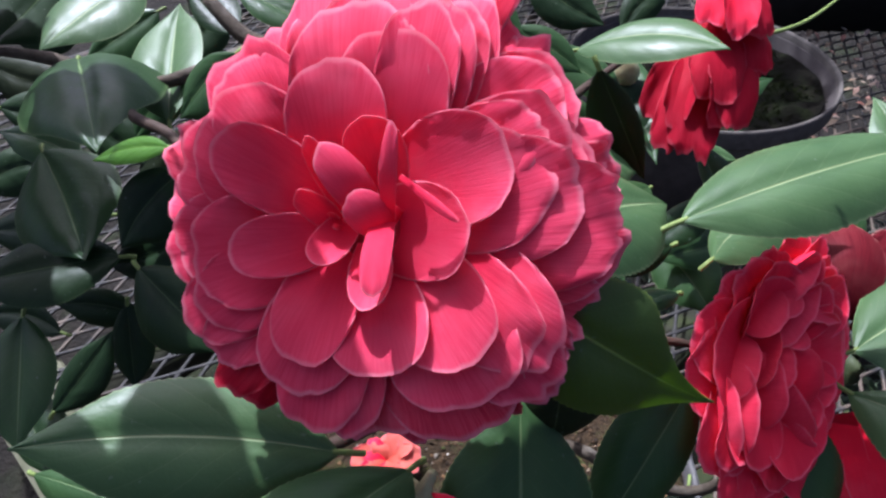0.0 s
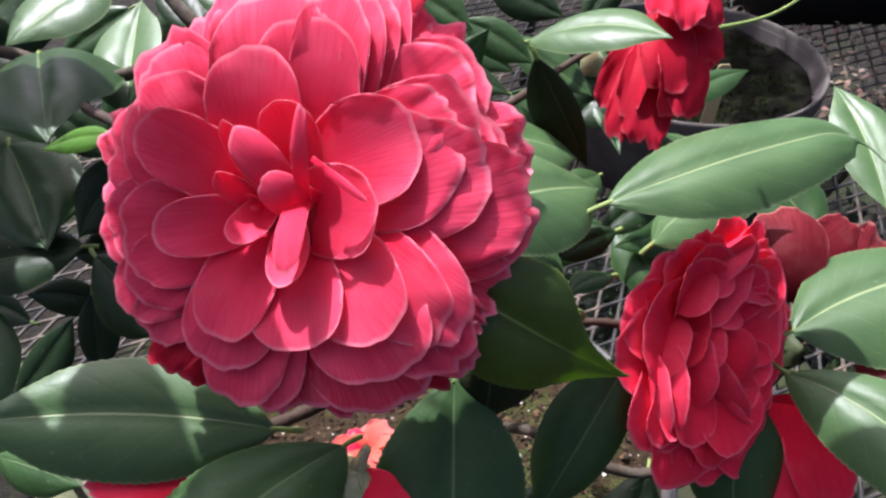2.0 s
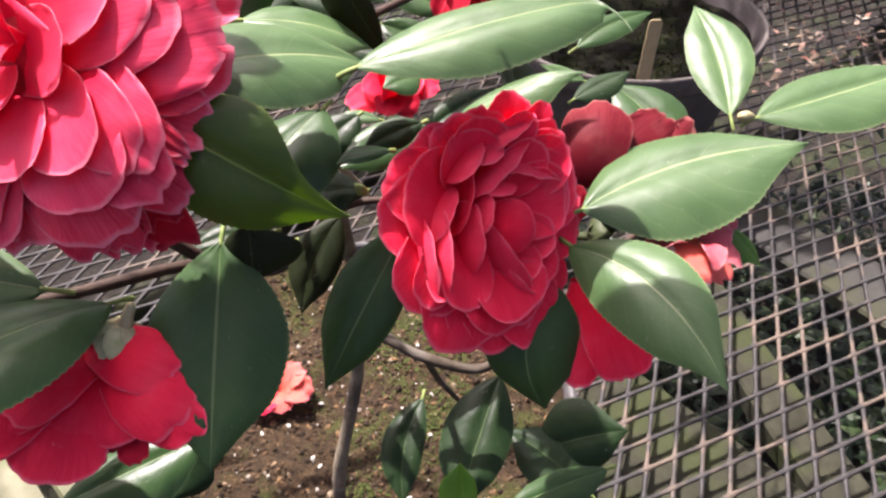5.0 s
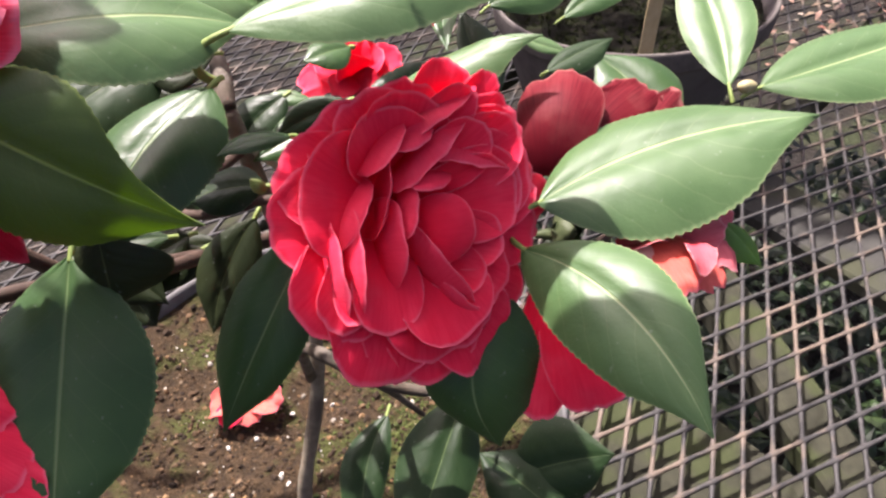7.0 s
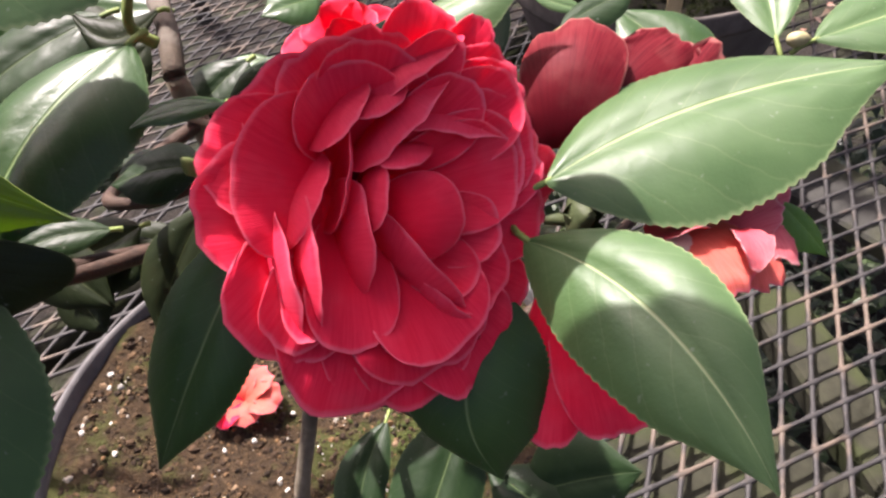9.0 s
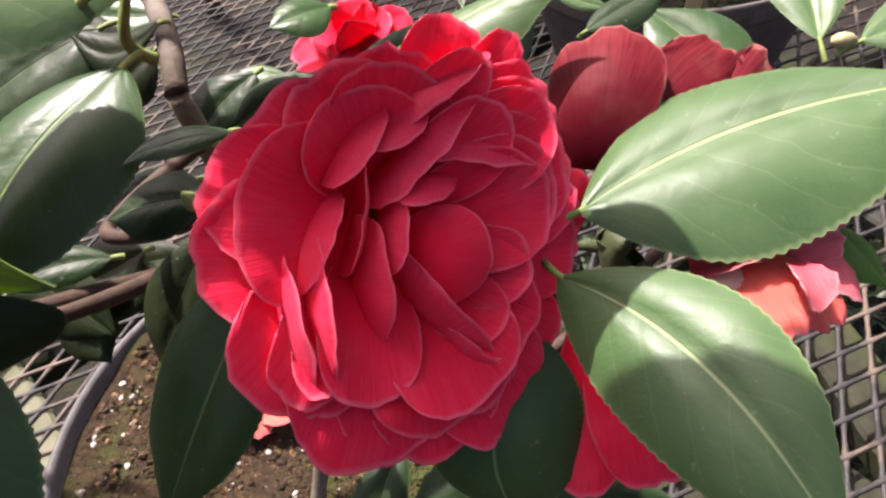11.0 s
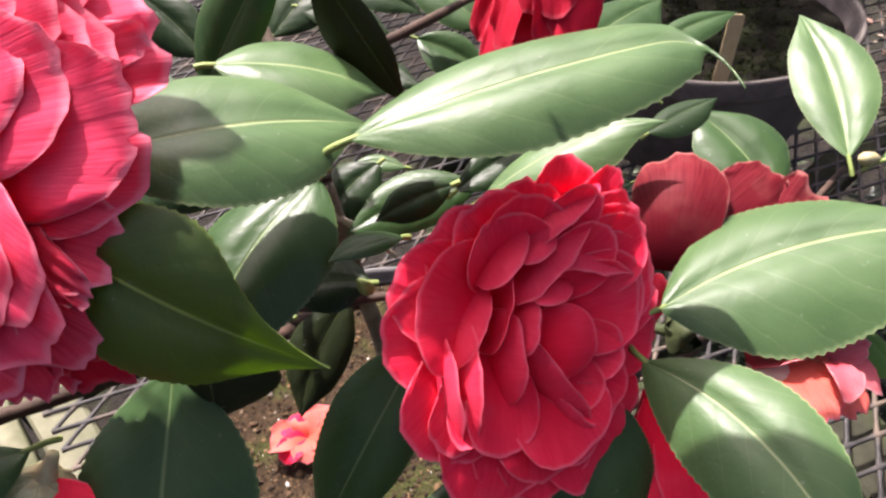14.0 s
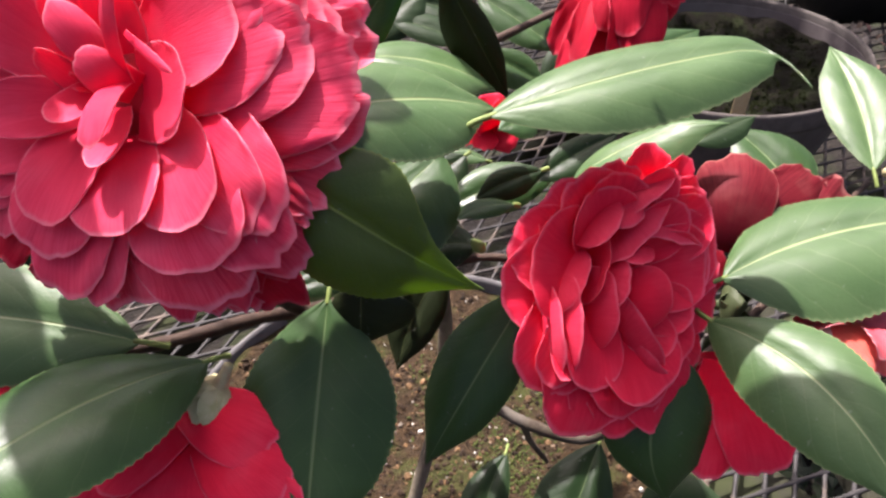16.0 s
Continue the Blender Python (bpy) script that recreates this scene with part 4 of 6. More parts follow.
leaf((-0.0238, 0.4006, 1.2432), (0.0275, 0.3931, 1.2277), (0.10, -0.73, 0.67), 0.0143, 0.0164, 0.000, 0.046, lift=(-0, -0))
leaf((0.0175, 0.2646, 1.2366), (-0.0313, 0.2305, 1.2203), (0.05, -0.49, 0.87), 0.0236, 0.0162, 0.022, 0.048, material=LEAF_SHADED, lift=(-2, -3))
leaf((0.0424, 0.2567, 1.2409), (0.0083, 0.2615, 1.2414), (-0.06, -0.52, 0.85), 0.0068, 0.0083, -0.065, -0.303, material=LEAF_BROWN_SHADED, lift=(-2, -1))
leaf((0.0076, 0.2786, 1.2089), (-0.0308, 0.3164, 1.2218), (-0.03, -0.35, 0.94), 0.0056, 0.0122, -0.018, 0.016, material=LEAF_BROWN_SHADED, lift=(22, 10))
leaf((0.0432, 0.3172, 1.2318), (0.0797, 0.3036, 1.2266), (0.00, -0.35, 0.94), 0.0095, 0.0104, 0.017, -0.016, material=LEAF_SHADED, lift=(-1, -1))
leaf((0.0043, 0.3421, 1.2348), (0.0372, 0.3756, 1.2518), (0.07, -0.50, 0.86), 0.0171, 0.0148, 0.080, -0.015, material=LEAF_SHADED, lift=(-5, -5))
leaf((0.0977, 0.2419, 1.2162), (0.1358, 0.2685, 1.2248), (0.09, -0.42, 0.90), 0.0079, 0.0111, -0.002, -0.029, material=LEAF_SHADED, lift=(13, 9))
leaf((-0.1682, 0.2790, 1.2060), (-0.2513, 0.2883, 1.1866), (-0.25, -0.54, 0.81), 0.0159, 0.0162, -0.015, -0.017, material=LEAF_SHADED, lift=(-1, -1))
leaf((-0.1194, 0.2486, 1.2171), (-0.1615, 0.2469, 1.2003), (-0.27, -0.62, 0.74), 0.0125, 0.0111, -0.021, -0.043, material=LEAF_SHADED, lift=(10, 11))
leaf((-0.1944, 0.2380, 1.1607), (-0.2417, 0.2506, 1.1599), (-0.17, -0.59, 0.79), 0.0112, 0.0083, -0.005, 0.111, material=LEAF_SHADED, lift=(11, 15))
leaf((-0.2206, 0.2166, 1.1370), (-0.1863, 0.1769, 1.1229), (-0.11, -0.41, 0.90), 0.0165, 0.0126, 0.026, -0.046, material=LEAF_SHADED, lift=(1, 2))
leaf((-0.1041, 0.3414, 1.2750), (-0.1376, 0.3789, 1.2867), (-0.20, -0.45, 0.87), 0.0086, 0.0148, -0.040, -0.037, material=LEAF_SHADED, lift=(5, 3))
leaf((-0.2203, 0.3664, 1.2134), (-0.1762, 0.3459, 1.1907), (0.00, -0.74, 0.67), 0.0150, 0.0150, -0.000, -0.024, material=LEAF_SHADED, lift=(0, 0))
leaf((-0.2644, 0.3687, 1.2159), (-0.2203, 0.3710, 1.2184), (0.00, -0.74, 0.67), 0.0133, 0.0138, 0.000, 0.106, material=LEAF_SHADED, lift=(-0, -0))
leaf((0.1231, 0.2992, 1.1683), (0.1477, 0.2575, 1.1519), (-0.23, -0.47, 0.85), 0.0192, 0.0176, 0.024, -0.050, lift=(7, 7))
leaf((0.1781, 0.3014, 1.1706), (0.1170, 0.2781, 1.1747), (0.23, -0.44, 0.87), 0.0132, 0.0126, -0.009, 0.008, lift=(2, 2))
leaf((0.0206, 0.2036, 1.1888), (-0.0113, 0.1895, 1.1913), (0.20, -0.28, 0.94), 0.0077, 0.0078, 0.047, 0.051, material=LEAF_SHADED, lift=(0, 0))


# ---- wood ----
branch("trunk", ((0.014, 0.222, 0.87), (0.020, 0.228, 0.93), (0.039, 0.256, 1.003), (0.049, 0.262, 1.08), (0.050, 0.245, 1.16), (0.047, 0.238, 1.225)), (0.0056, 0.0050, 0.0046, 0.0044, 0.0042, 0.0038), PALEBARK, 0.2, 1)
branch("branch", ((0.047, 0.238, 1.225), (0.040, 0.262, 1.235), (0.024, 0.292, 1.240), (0.0, 0.33, 1.27)), (0.0042, 0.0038, 0.0034, 0.0025), BARK, 0.2, 2)
branch("branch", ((0.048, 0.240, 1.205), (0.036, 0.192, 1.214), (0.056, 0.176, 1.223), (0.079, 0.175, 1.229), (0.102, 0.178, 1.222)), (0.0028, 0.0022, 0.0017, 0.0016, 0.0017), TWIG, 0.25, 3)
branch("branch", ((0.049, 0.255, 1.14), (0.010, 0.190, 1.185), (-0.010, 0.163, 1.205), (-0.036, 0.136, 1.219), (-0.060, 0.120, 1.228)), (0.0040, 0.0032, 0.0028, 0.0024, 0.0018), TWIG, 0.2, 4)
branch("branch", ((0.030, 0.205, 1.176), (0.015, 0.160, 1.21), (-0.006, 0.150, 1.25), (-0.010, 0.155, 1.292)), (0.0030, 0.0026, 0.0024, 0.0026), TWIG, 0.2, 5)
branch("branch", ((0.036, 0.262, 1.01), (0.062, 0.200, 1.118), (0.095, 0.178, 1.122), (0.126, 0.174, 1.118), (0.150, 0.170, 1.16), (0.160, 0.172, 1.195)), (0.0038, 0.0030, 0.0028, 0.0026, 0.0024, 0.0022), BARK, 0.2, 6)
branch("branch", ((0.095, 0.178, 1.122), (0.100, 0.210, 1.06), (0.112, 0.222, 1.02)), (0.0024, 0.0019, 0.0014), BARK, 0.2, 7)
branch("branch", ((0.150, 0.170, 1.16), (0.200, 0.215, 1.165), (0.250, 0.275, 1.172), (0.284, 0.318, 1.163)), (0.0022, 0.0019, 0.0016, 0.0015), TWIG, 0.2, 8)
branch("branch", ((0.0, 0.33, 1.27), (-0.05, 0.315, 1.283), (-0.085, 0.310, 1.284), (-0.11, 0.325, 1.30)), (0.0035, 0.0045, 0.0045, 0.003), BARK, 0.2, 9)
branch("branch", ((-0.085, 0.310, 1.284), (-0.125, 0.27, 1.285), (-0.178, 0.295, 1.285), (-0.24, 0.31, 1.285)), (0.0035, 0.0030, 0.0028, 0.0022), BARK, 0.2, 10)
branch("branch", ((-0.125, 0.27, 1.285), (-0.119, 0.236, 1.292), (-0.096, 0.213, 1.297), (-0.08, 0.19, 1.300)), (0.0026, 0.0022, 0.0020, 0.0016), TWIG, 0.2, 11)
branch("branch", ((0.024, 0.292, 1.240), (0.060, 0.330, 1.235), (0.100, 0.385, 1.23), (0.128, 0.405, 1.235), (0.15, 0.36, 1.27)), (0.0030, 0.0026, 0.0022, 0.0020, 0.0018), TWIG, 0.2, 12)
branch("branch", ((0.128, 0.405, 1.235), (0.20, 0.44, 1.225), (0.28, 0.52, 1.20), (0.36, 0.62, 1.18)), (0.0020, 0.0017, 0.0014, 0.0011), GREEN_TWIG, 0.2, 13)
branch("dead_stub", ((0.047, 0.236, 1.212), (0.058, 0.246, 1.190), (0.066, 0.258, 1.165)), (0.0022, 0.0016, 0.0010), PALEWOOD, 0.2, 14)


def bud(p, way, size, material=GREEN_TWIG, label="plump pale green bud"):
    """A pointed bud of overlapping scales."""
    way = Vector(way).normalized()
    q = way.to_track_quat("Z", "Y").to_matrix()
    bm = lathe([(0.0001, -0.1), (0.22, 0.0), (0.36, 0.25), (0.38, 0.45), (0.28, 0.75), (0.10, 0.98), (0.0001, 1.05)], 12)
    for v in bm.verts:
        f = 1 + 0.08 * math.sin(3 * math.atan2(v.co.y, v.co.x) + v.co.z * 5)
        v.co = q @ (Vector((v.co.x * f, v.co.y * f, v.co.z)) * size) + Vector(p) - ROOT
    return part("bud", bm, material, shrub, label)


bud((0.2785, 0.2990, 1.1832), (1.1466, 0.0325, 0.0099), 0.0090, CALYX)
bud((0.1240, 0.4180, 1.2030), (-0.20, 0.10, 1.0), 0.022, CALYX, "pale cream-green flower bud")
bud((0.0770, 0.1702, 1.2359), (-0.2287, 0.1378, 0.1583), 0.0060)
branch("green_shoot", ((0.0482, 0.2329, 1.2405), (0.0438, 0.2302, 1.2495), (0.0492, 0.2393, 1.2655)), (0.0022, 0.0018, 0.0012), GREEN_TWIG, 0.1, 15)
# an upper spray of leaves, added out of view to shade the leaves below
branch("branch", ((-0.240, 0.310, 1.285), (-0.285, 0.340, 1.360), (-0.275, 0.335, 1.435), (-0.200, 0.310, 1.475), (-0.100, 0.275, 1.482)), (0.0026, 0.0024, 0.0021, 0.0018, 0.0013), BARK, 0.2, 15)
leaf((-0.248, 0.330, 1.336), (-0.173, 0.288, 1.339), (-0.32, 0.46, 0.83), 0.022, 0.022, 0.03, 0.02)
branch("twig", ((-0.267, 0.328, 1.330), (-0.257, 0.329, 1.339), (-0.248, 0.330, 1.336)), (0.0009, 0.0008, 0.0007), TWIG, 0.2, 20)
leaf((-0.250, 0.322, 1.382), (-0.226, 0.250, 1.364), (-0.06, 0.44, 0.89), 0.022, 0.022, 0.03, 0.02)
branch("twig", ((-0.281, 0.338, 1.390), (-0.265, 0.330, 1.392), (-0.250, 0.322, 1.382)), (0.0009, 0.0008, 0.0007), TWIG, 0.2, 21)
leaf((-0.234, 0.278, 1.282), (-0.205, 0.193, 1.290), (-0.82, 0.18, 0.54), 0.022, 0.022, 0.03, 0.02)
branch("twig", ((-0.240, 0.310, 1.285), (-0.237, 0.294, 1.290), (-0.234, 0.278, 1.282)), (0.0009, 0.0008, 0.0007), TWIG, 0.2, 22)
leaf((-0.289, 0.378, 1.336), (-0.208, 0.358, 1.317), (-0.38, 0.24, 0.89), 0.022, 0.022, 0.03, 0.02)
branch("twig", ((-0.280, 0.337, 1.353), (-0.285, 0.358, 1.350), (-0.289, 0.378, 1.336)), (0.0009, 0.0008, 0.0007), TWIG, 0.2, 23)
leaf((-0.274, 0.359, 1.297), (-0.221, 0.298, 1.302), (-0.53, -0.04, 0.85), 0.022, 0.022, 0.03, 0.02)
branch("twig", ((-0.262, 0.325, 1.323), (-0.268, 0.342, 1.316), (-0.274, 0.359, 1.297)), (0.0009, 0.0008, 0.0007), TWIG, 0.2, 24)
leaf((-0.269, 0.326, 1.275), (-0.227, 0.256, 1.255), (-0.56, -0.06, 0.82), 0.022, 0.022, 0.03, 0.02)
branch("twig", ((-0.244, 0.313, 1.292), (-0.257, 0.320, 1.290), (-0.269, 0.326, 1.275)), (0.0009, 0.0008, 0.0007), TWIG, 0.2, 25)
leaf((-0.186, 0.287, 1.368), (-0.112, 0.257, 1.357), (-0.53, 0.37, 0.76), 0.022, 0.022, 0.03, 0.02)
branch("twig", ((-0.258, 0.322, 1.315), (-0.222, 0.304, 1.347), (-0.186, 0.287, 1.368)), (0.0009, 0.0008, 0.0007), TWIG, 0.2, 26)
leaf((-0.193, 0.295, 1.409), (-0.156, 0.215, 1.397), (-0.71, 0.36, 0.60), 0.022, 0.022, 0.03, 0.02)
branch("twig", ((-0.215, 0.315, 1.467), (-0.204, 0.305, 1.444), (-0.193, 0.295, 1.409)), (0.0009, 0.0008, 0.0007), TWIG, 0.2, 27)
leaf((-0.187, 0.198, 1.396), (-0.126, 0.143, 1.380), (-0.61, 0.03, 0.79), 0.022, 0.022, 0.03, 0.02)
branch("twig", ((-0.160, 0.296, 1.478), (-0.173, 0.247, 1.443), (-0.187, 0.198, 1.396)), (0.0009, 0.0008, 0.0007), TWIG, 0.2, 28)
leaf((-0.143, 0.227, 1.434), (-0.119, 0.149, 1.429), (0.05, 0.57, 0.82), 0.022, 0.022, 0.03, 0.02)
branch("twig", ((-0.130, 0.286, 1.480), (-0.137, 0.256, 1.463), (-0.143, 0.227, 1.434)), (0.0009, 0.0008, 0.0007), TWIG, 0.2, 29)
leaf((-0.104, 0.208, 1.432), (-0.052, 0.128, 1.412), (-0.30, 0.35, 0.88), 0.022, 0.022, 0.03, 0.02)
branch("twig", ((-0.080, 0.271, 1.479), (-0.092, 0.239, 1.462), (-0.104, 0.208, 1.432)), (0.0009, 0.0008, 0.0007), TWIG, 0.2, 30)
# unseen leaf and twig added to shade part of one lower leaf
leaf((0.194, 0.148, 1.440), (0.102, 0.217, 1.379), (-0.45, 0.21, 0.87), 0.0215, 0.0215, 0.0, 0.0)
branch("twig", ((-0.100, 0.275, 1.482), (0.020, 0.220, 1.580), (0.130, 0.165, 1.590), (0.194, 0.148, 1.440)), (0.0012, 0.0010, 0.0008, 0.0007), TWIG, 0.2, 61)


# ---- flowers ----
def flower(place, axis, label):
    """An empty at the receptacle; z is the flower's own axis, x lies level."""
    n = Vector(axis).normalized()
    e = Vector((0, 0, 1)).cross(n).normalized()
    f = n.cross(e)
    m = Matrix((e, f, n)).transposed().to_4x4()
    m.translation = Vector(place)
    return thing("camellia_flower", m, label, "flower", "camellia flowers")


def petal_mesh(o, along, side, face, size, width, bow, cup, curl, roll, ruffle, twist, seed, round_at=0.62, foot=0.5):
    """The blade of a petal from o along its length: broad and rounded, with a thin margin."""
    half = width / 2

    def breadth(q):
        return foot + (1 - foot) * math.sin(min(1.0, q / round_at) * math.pi / 2) ** 1.1

    def spot(u, v):
        """Across and along the flat petal: its end is a rounded arc."""
        x = math.sin((v - 0.5) * math.pi)
        q = u * (round_at + (1 - round_at) * (1 - abs(x) ** 2.3) ** (1 / 2.3))
        return x, q, breadth(q)

    def place(u, v):
        x, q, w = spot(u, v)
        y = x * w * half
        far = q
        h = bow * size * 4 * q * (1 - q) - curl * size * max(0.0, q - 0.6) ** 2 * 4.5
        h += cup * half * x * x * w * w * (0.35 + 0.65 * q)
        out = max(abs(x), u) ** 3
        h += ruffle * (0.06 * half * noise.noise(Vector((q * 2.4 + seed, x * 1.3, seed))) * (0.3 + 1.2 * abs(x) * q) + 0.06 * half * noise.noise(Vector((q * 4.5 + seed, x * 3.6, seed + 4))) * q * out)
        h += ruffle * 0.05 * half * noise.noise(Vector((q * 11 + seed, x * 9.0, seed + 7))) * out * out
        y += ruffle * 0.05 * half * noise.noise(Vector((q * 2.0 + seed, seed, 3.0 + x * 0.5))) * q
        far *= 1 + ruffle * (0.05 * noise.noise(Vector((x * 1.9, seed, 8.0))) + 0.026 * noise.noise(Vector((x * 6.0, seed, 2.0))) + 0.011 * noise.noise(Vector((x * 17.0, seed, 5.0)))) * u
        if roll:
            g = max(0.0, (x if roll > 0 else -x) - 0.2) / 0.8
            h += abs(roll) * half * math.sin(min(1.0, g) * 1.9) * q
            y -= (1 if roll > 0 else -1) * abs(roll) * half * 0.75 * g * g * q
        h += twist * y * q
        return o + along * (size * far) + side * y + face * h

    def fan(u, v):
        x, q, w = spot(u, v)
        return q, x * w * 0.5 * width / max(size, 1e-6)

    return blade(20, 18, place, 0.0004, fan)


def petal(fl, turn, reach, rise, width, base=(0.0, 0.0, -0.008), material=PETAL_ROSE, bow=0.12, cup=0.18, curl=0.02, roll=0.0, label="", ruffle=1.0, twist=0.0):
    """One petal: turn: degrees round the axis; reach and rise: where its tip lies, outwards from its foot and up from the flower's middle plane;
    bow: how far its back arches up; cup: how far its sides rise; curl: the tip's bend outwards; roll: one side's margin rolled over."""
    a = radians(turn)
    d, s, n = Vector((math.cos(a), math.sin(a), 0)), Vector((-math.sin(a), math.cos(a), 0)), Vector((0, 0, 1))
    o = Vector(base)
    up = rise - o.z
    size = math.hypot(reach, up)
    along = (d * reach + n * up) / size
    face = (n * reach - d * up) / size
    return part("petal", petal_mesh(o, along, s, face, size, width, bow, cup, curl, roll, ruffle, twist, turn * 0.173 + reach * 400), material, fl, label)


def loose_petal(fl, base, tip, face, width, material=PETAL_RED, bow=0.1, cup=0.2, curl=0.0, roll=0.0, label="", ruffle=1.2, twist=0.0, round_at=0.6):
    """A petal of an untidy flower, from its foot to its tip, with the way its inner or outer side looks."""
    m = fl.matrix_world.inverted()
    o, t = m @ Vector(base), m @ Vector(tip)
    n = m.to_3x3() @ Vector(face)
    along = (t - o).normalized()
    n = (n - along * n.dot(along)).normalized()
    return part("petal", petal_mesh(o, along, n.cross(along), n, (t - o).length, width, bow, cup, curl, roll, ruffle, twist, t.x * 371 + o.y * 150, round_at), material, fl, label)


def laid(fl, base, tip, width, material=PETAL_ROSE, bow=0.05, cup=0.1, ruffle=1.0, roll=0.0, curl=0.0, twist=0.0, round_at=0.56, foot=0.5, lean=0.0, across=None, label=""):
    """A petal of a full flower, from foot to tip in millimetres of the flower's own axes; across: the way its margin runs, for one that stands upright."""
    o, t = Vector(base) / 1000, Vector(tip) / 1000
    along = (t - o).normalized()
    face = Vector((0, 0, 1))
    face = Matrix.Rotation(radians(lean), 3, along) @ (face - along * face.dot(along)).normalized()
    side = face.cross(along)
    if across:
        side = Vector(across)
        face = along.cross(side).normalized()
        if face.z < 0:
            face, side = -face, -side
    return part("petal", petal_mesh(o, along, side, face, (t - o).length, width / 1000, bow, cup, curl, roll, ruffle, twist, t.x * 371 + t.y * 650, round_at, foot), material, fl, label)


def heart(fl, r, z):
    """The low red dome in the middle of a flower on which the petals stand; it fills the gaps, and their shade is in
    its colour.
    """
    return part("heart", lathe([(r, z - 0.008), (r * 0.92, z - 0.003), (r * 0.7, z), (r * 0.35, z + 0.0016), (0.0001, z + 0.002)], 24, 0.03), PETAL_GAP, fl, "crimson filler dome, gap shade in its colour")


def calyx(fl, z=-0.016, r=0.010, material=CALYX, lobes=6):
    bm = bmesh.new()
    for i in range(lobes):
        a = i * 2.399
        d, s = Vector((math.cos(a), math.sin(a), 0)), Vector((-math.sin(a), math.cos(a), 0))
        k = r * (1.0 - 0.05 * i)

        def place(u, v, d=d, s=s, k=k):
            x = (v - 0.5) * 2
            w = math.sin(math.pi * (0.12 + 0.86 * u)) * k * 0.85
            return Vector((0, 0, z)) + d * (k * math.sin(u * 1.7) * (1 - 0.25 * x * x)) + s * (x * w) + Vector((0, 0, 1)) * (k * 1.25 * (u ** 1.6))

        sub = blade(6, 4, place, 0.0009)
        me = bpy.data.meshes.new("tmp")
        sub.to_mesh(me)
        sub.free()
        bm.from_mesh(me)
        bpy.data.meshes.remove(me)
    tube(bm, ((0, 0, z - 0.008), (0, 0, z - 0.003), (0, 0, z + 0.003)), (0.0016, 0.0022, 0.004), 8)
    return part("calyx", bm, material, fl, "pale green scaly calyx")


first = flower((-0.0138, 0.1402, 1.3167), (-0.1397, -0.812, 0.5667), "large open rose-red double camellia flower, full of petals")
# petals of the first flower, from the heart outwards
heart(first, 0.016, 0.0)
laid(first, (-11.5, -1.7, 2.0), (-20.6, 6.2, 11.0), 7.6, PETAL_ROSE, bow=-0.08, cup=0.4, ruffle=0.8, round_at=.4, foot=.7)
laid(first, (-9.1, -1.1, 2.0), (-14.1, -10.6, 13.0), 10.0, PETAL_ROSE, bow=-0.08, cup=0.4, ruffle=0.8, round_at=.4, foot=.8)
laid(first, (-11.8, -1.9, 0.0), (-12.2, 1.9, 8.0), 2.4, PETAL_ROSE, bow=-0.08, cup=0.4, ruffle=0.8)
laid(first, (-11.1, -2.4, -0.0), (-10.9, -2.0, 8.0), 2.0, PETAL_ROSE, bow=-0.08, cup=0.4, ruffle=0.8)
laid(first, (-9.7, 2.6, 2.0), (-18.0, 19.9, 13.0), 7.3, PETAL_ROSE, bow=-0.08, cup=0.5, ruffle=0.8, foot=.7, round_at=.45)
laid(first, (-2.2, 1.9, 3.0), (-14.7, 18.2, 13.0), 10.7, PETAL_ROSE, bow=0.14, cup=-0.35, ruffle=0.8, foot=.7, lean=24)
laid(first, (0.3, 6.5, 0.0), (-3.7, 26.7, 10.0), 16.1, PETAL_ROSE, bow=-0.08, cup=0.5, ruffle=0.8, foot=.7)
laid(first, (2.6, 1.2, 4.0), (3.4, 25.7, 15.0), 4.3, PETAL_ROSE, bow=0.14, cup=-0.35, ruffle=0.8, foot=.7)
laid(first, (3.5, -0.4, 2.0), (-7.1, 6.1, 12.0), 11.2, PETAL_ROSE, bow=0.2, cup=-0.35, ruffle=0.8, foot=.8)
laid(first, (3.1, -1.7, 1.0), (23.8, 0.6, 12.0), 25.8, PETAL_ROSE, bow=-0.08, cup=0.16, ruffle=0.8, foot=.9, round_at=.3)
laid(first, (5.5, 12.8, 10.5), (21.3, 3.5, 13.5), 2.3, PETAL_ROSE, bow=0.04, cup=-0.35, ruffle=0.8, foot=.6)
laid(first, (1.6, 1.0, 6.0), (2.3, -16.2, 18.0), 7.8, PETAL_ROSE, bow=0.14, cup=-0.35, ruffle=0.8, foot=.75, roll=-.3)
laid(first, (-1.8, -5.4, 2.0), (0.5, -20.9, 13.0), 11.6, PETAL_ROSE, bow=-0.08, cup=0.4, ruffle=0.8, round_at=.4, foot=.7)
laid(first, (0.6, 8.7, -2.2), (31.0, 21.3, 4.9), 28.9, PETAL_ROSE, bow=0.04, cup=0.2, ruffle=0.8, curl=0.03)
laid(first, (-12.6, 2.9, -1.4), (-43.2, 17.1, 10.0), 20.4, PETAL_ROSE, bow=0.04, cup=0.2, ruffle=0.8, curl=0.03)
laid(first, (-10.4, -4.5, -1.4), (-36.7, -10.8, 12.0), 16.4, PETAL_ROSE, bow=0.04, cup=0.2, ruffle=0.8, curl=0.03)
laid(first, (-10.1, -6.8, -1.8), (-17.4, -36.9, 12.0), 21.2, PETAL_ROSE, bow=0.04, cup=0.2, ruffle=0.8, curl=0.03)
laid(first, (-1.0, -11.8, -1.8), (5.6, -37.5, 11.7), 27.0, PETAL_ROSE, bow=0.04, cup=0.2, ruffle=0.8, curl=0.03)
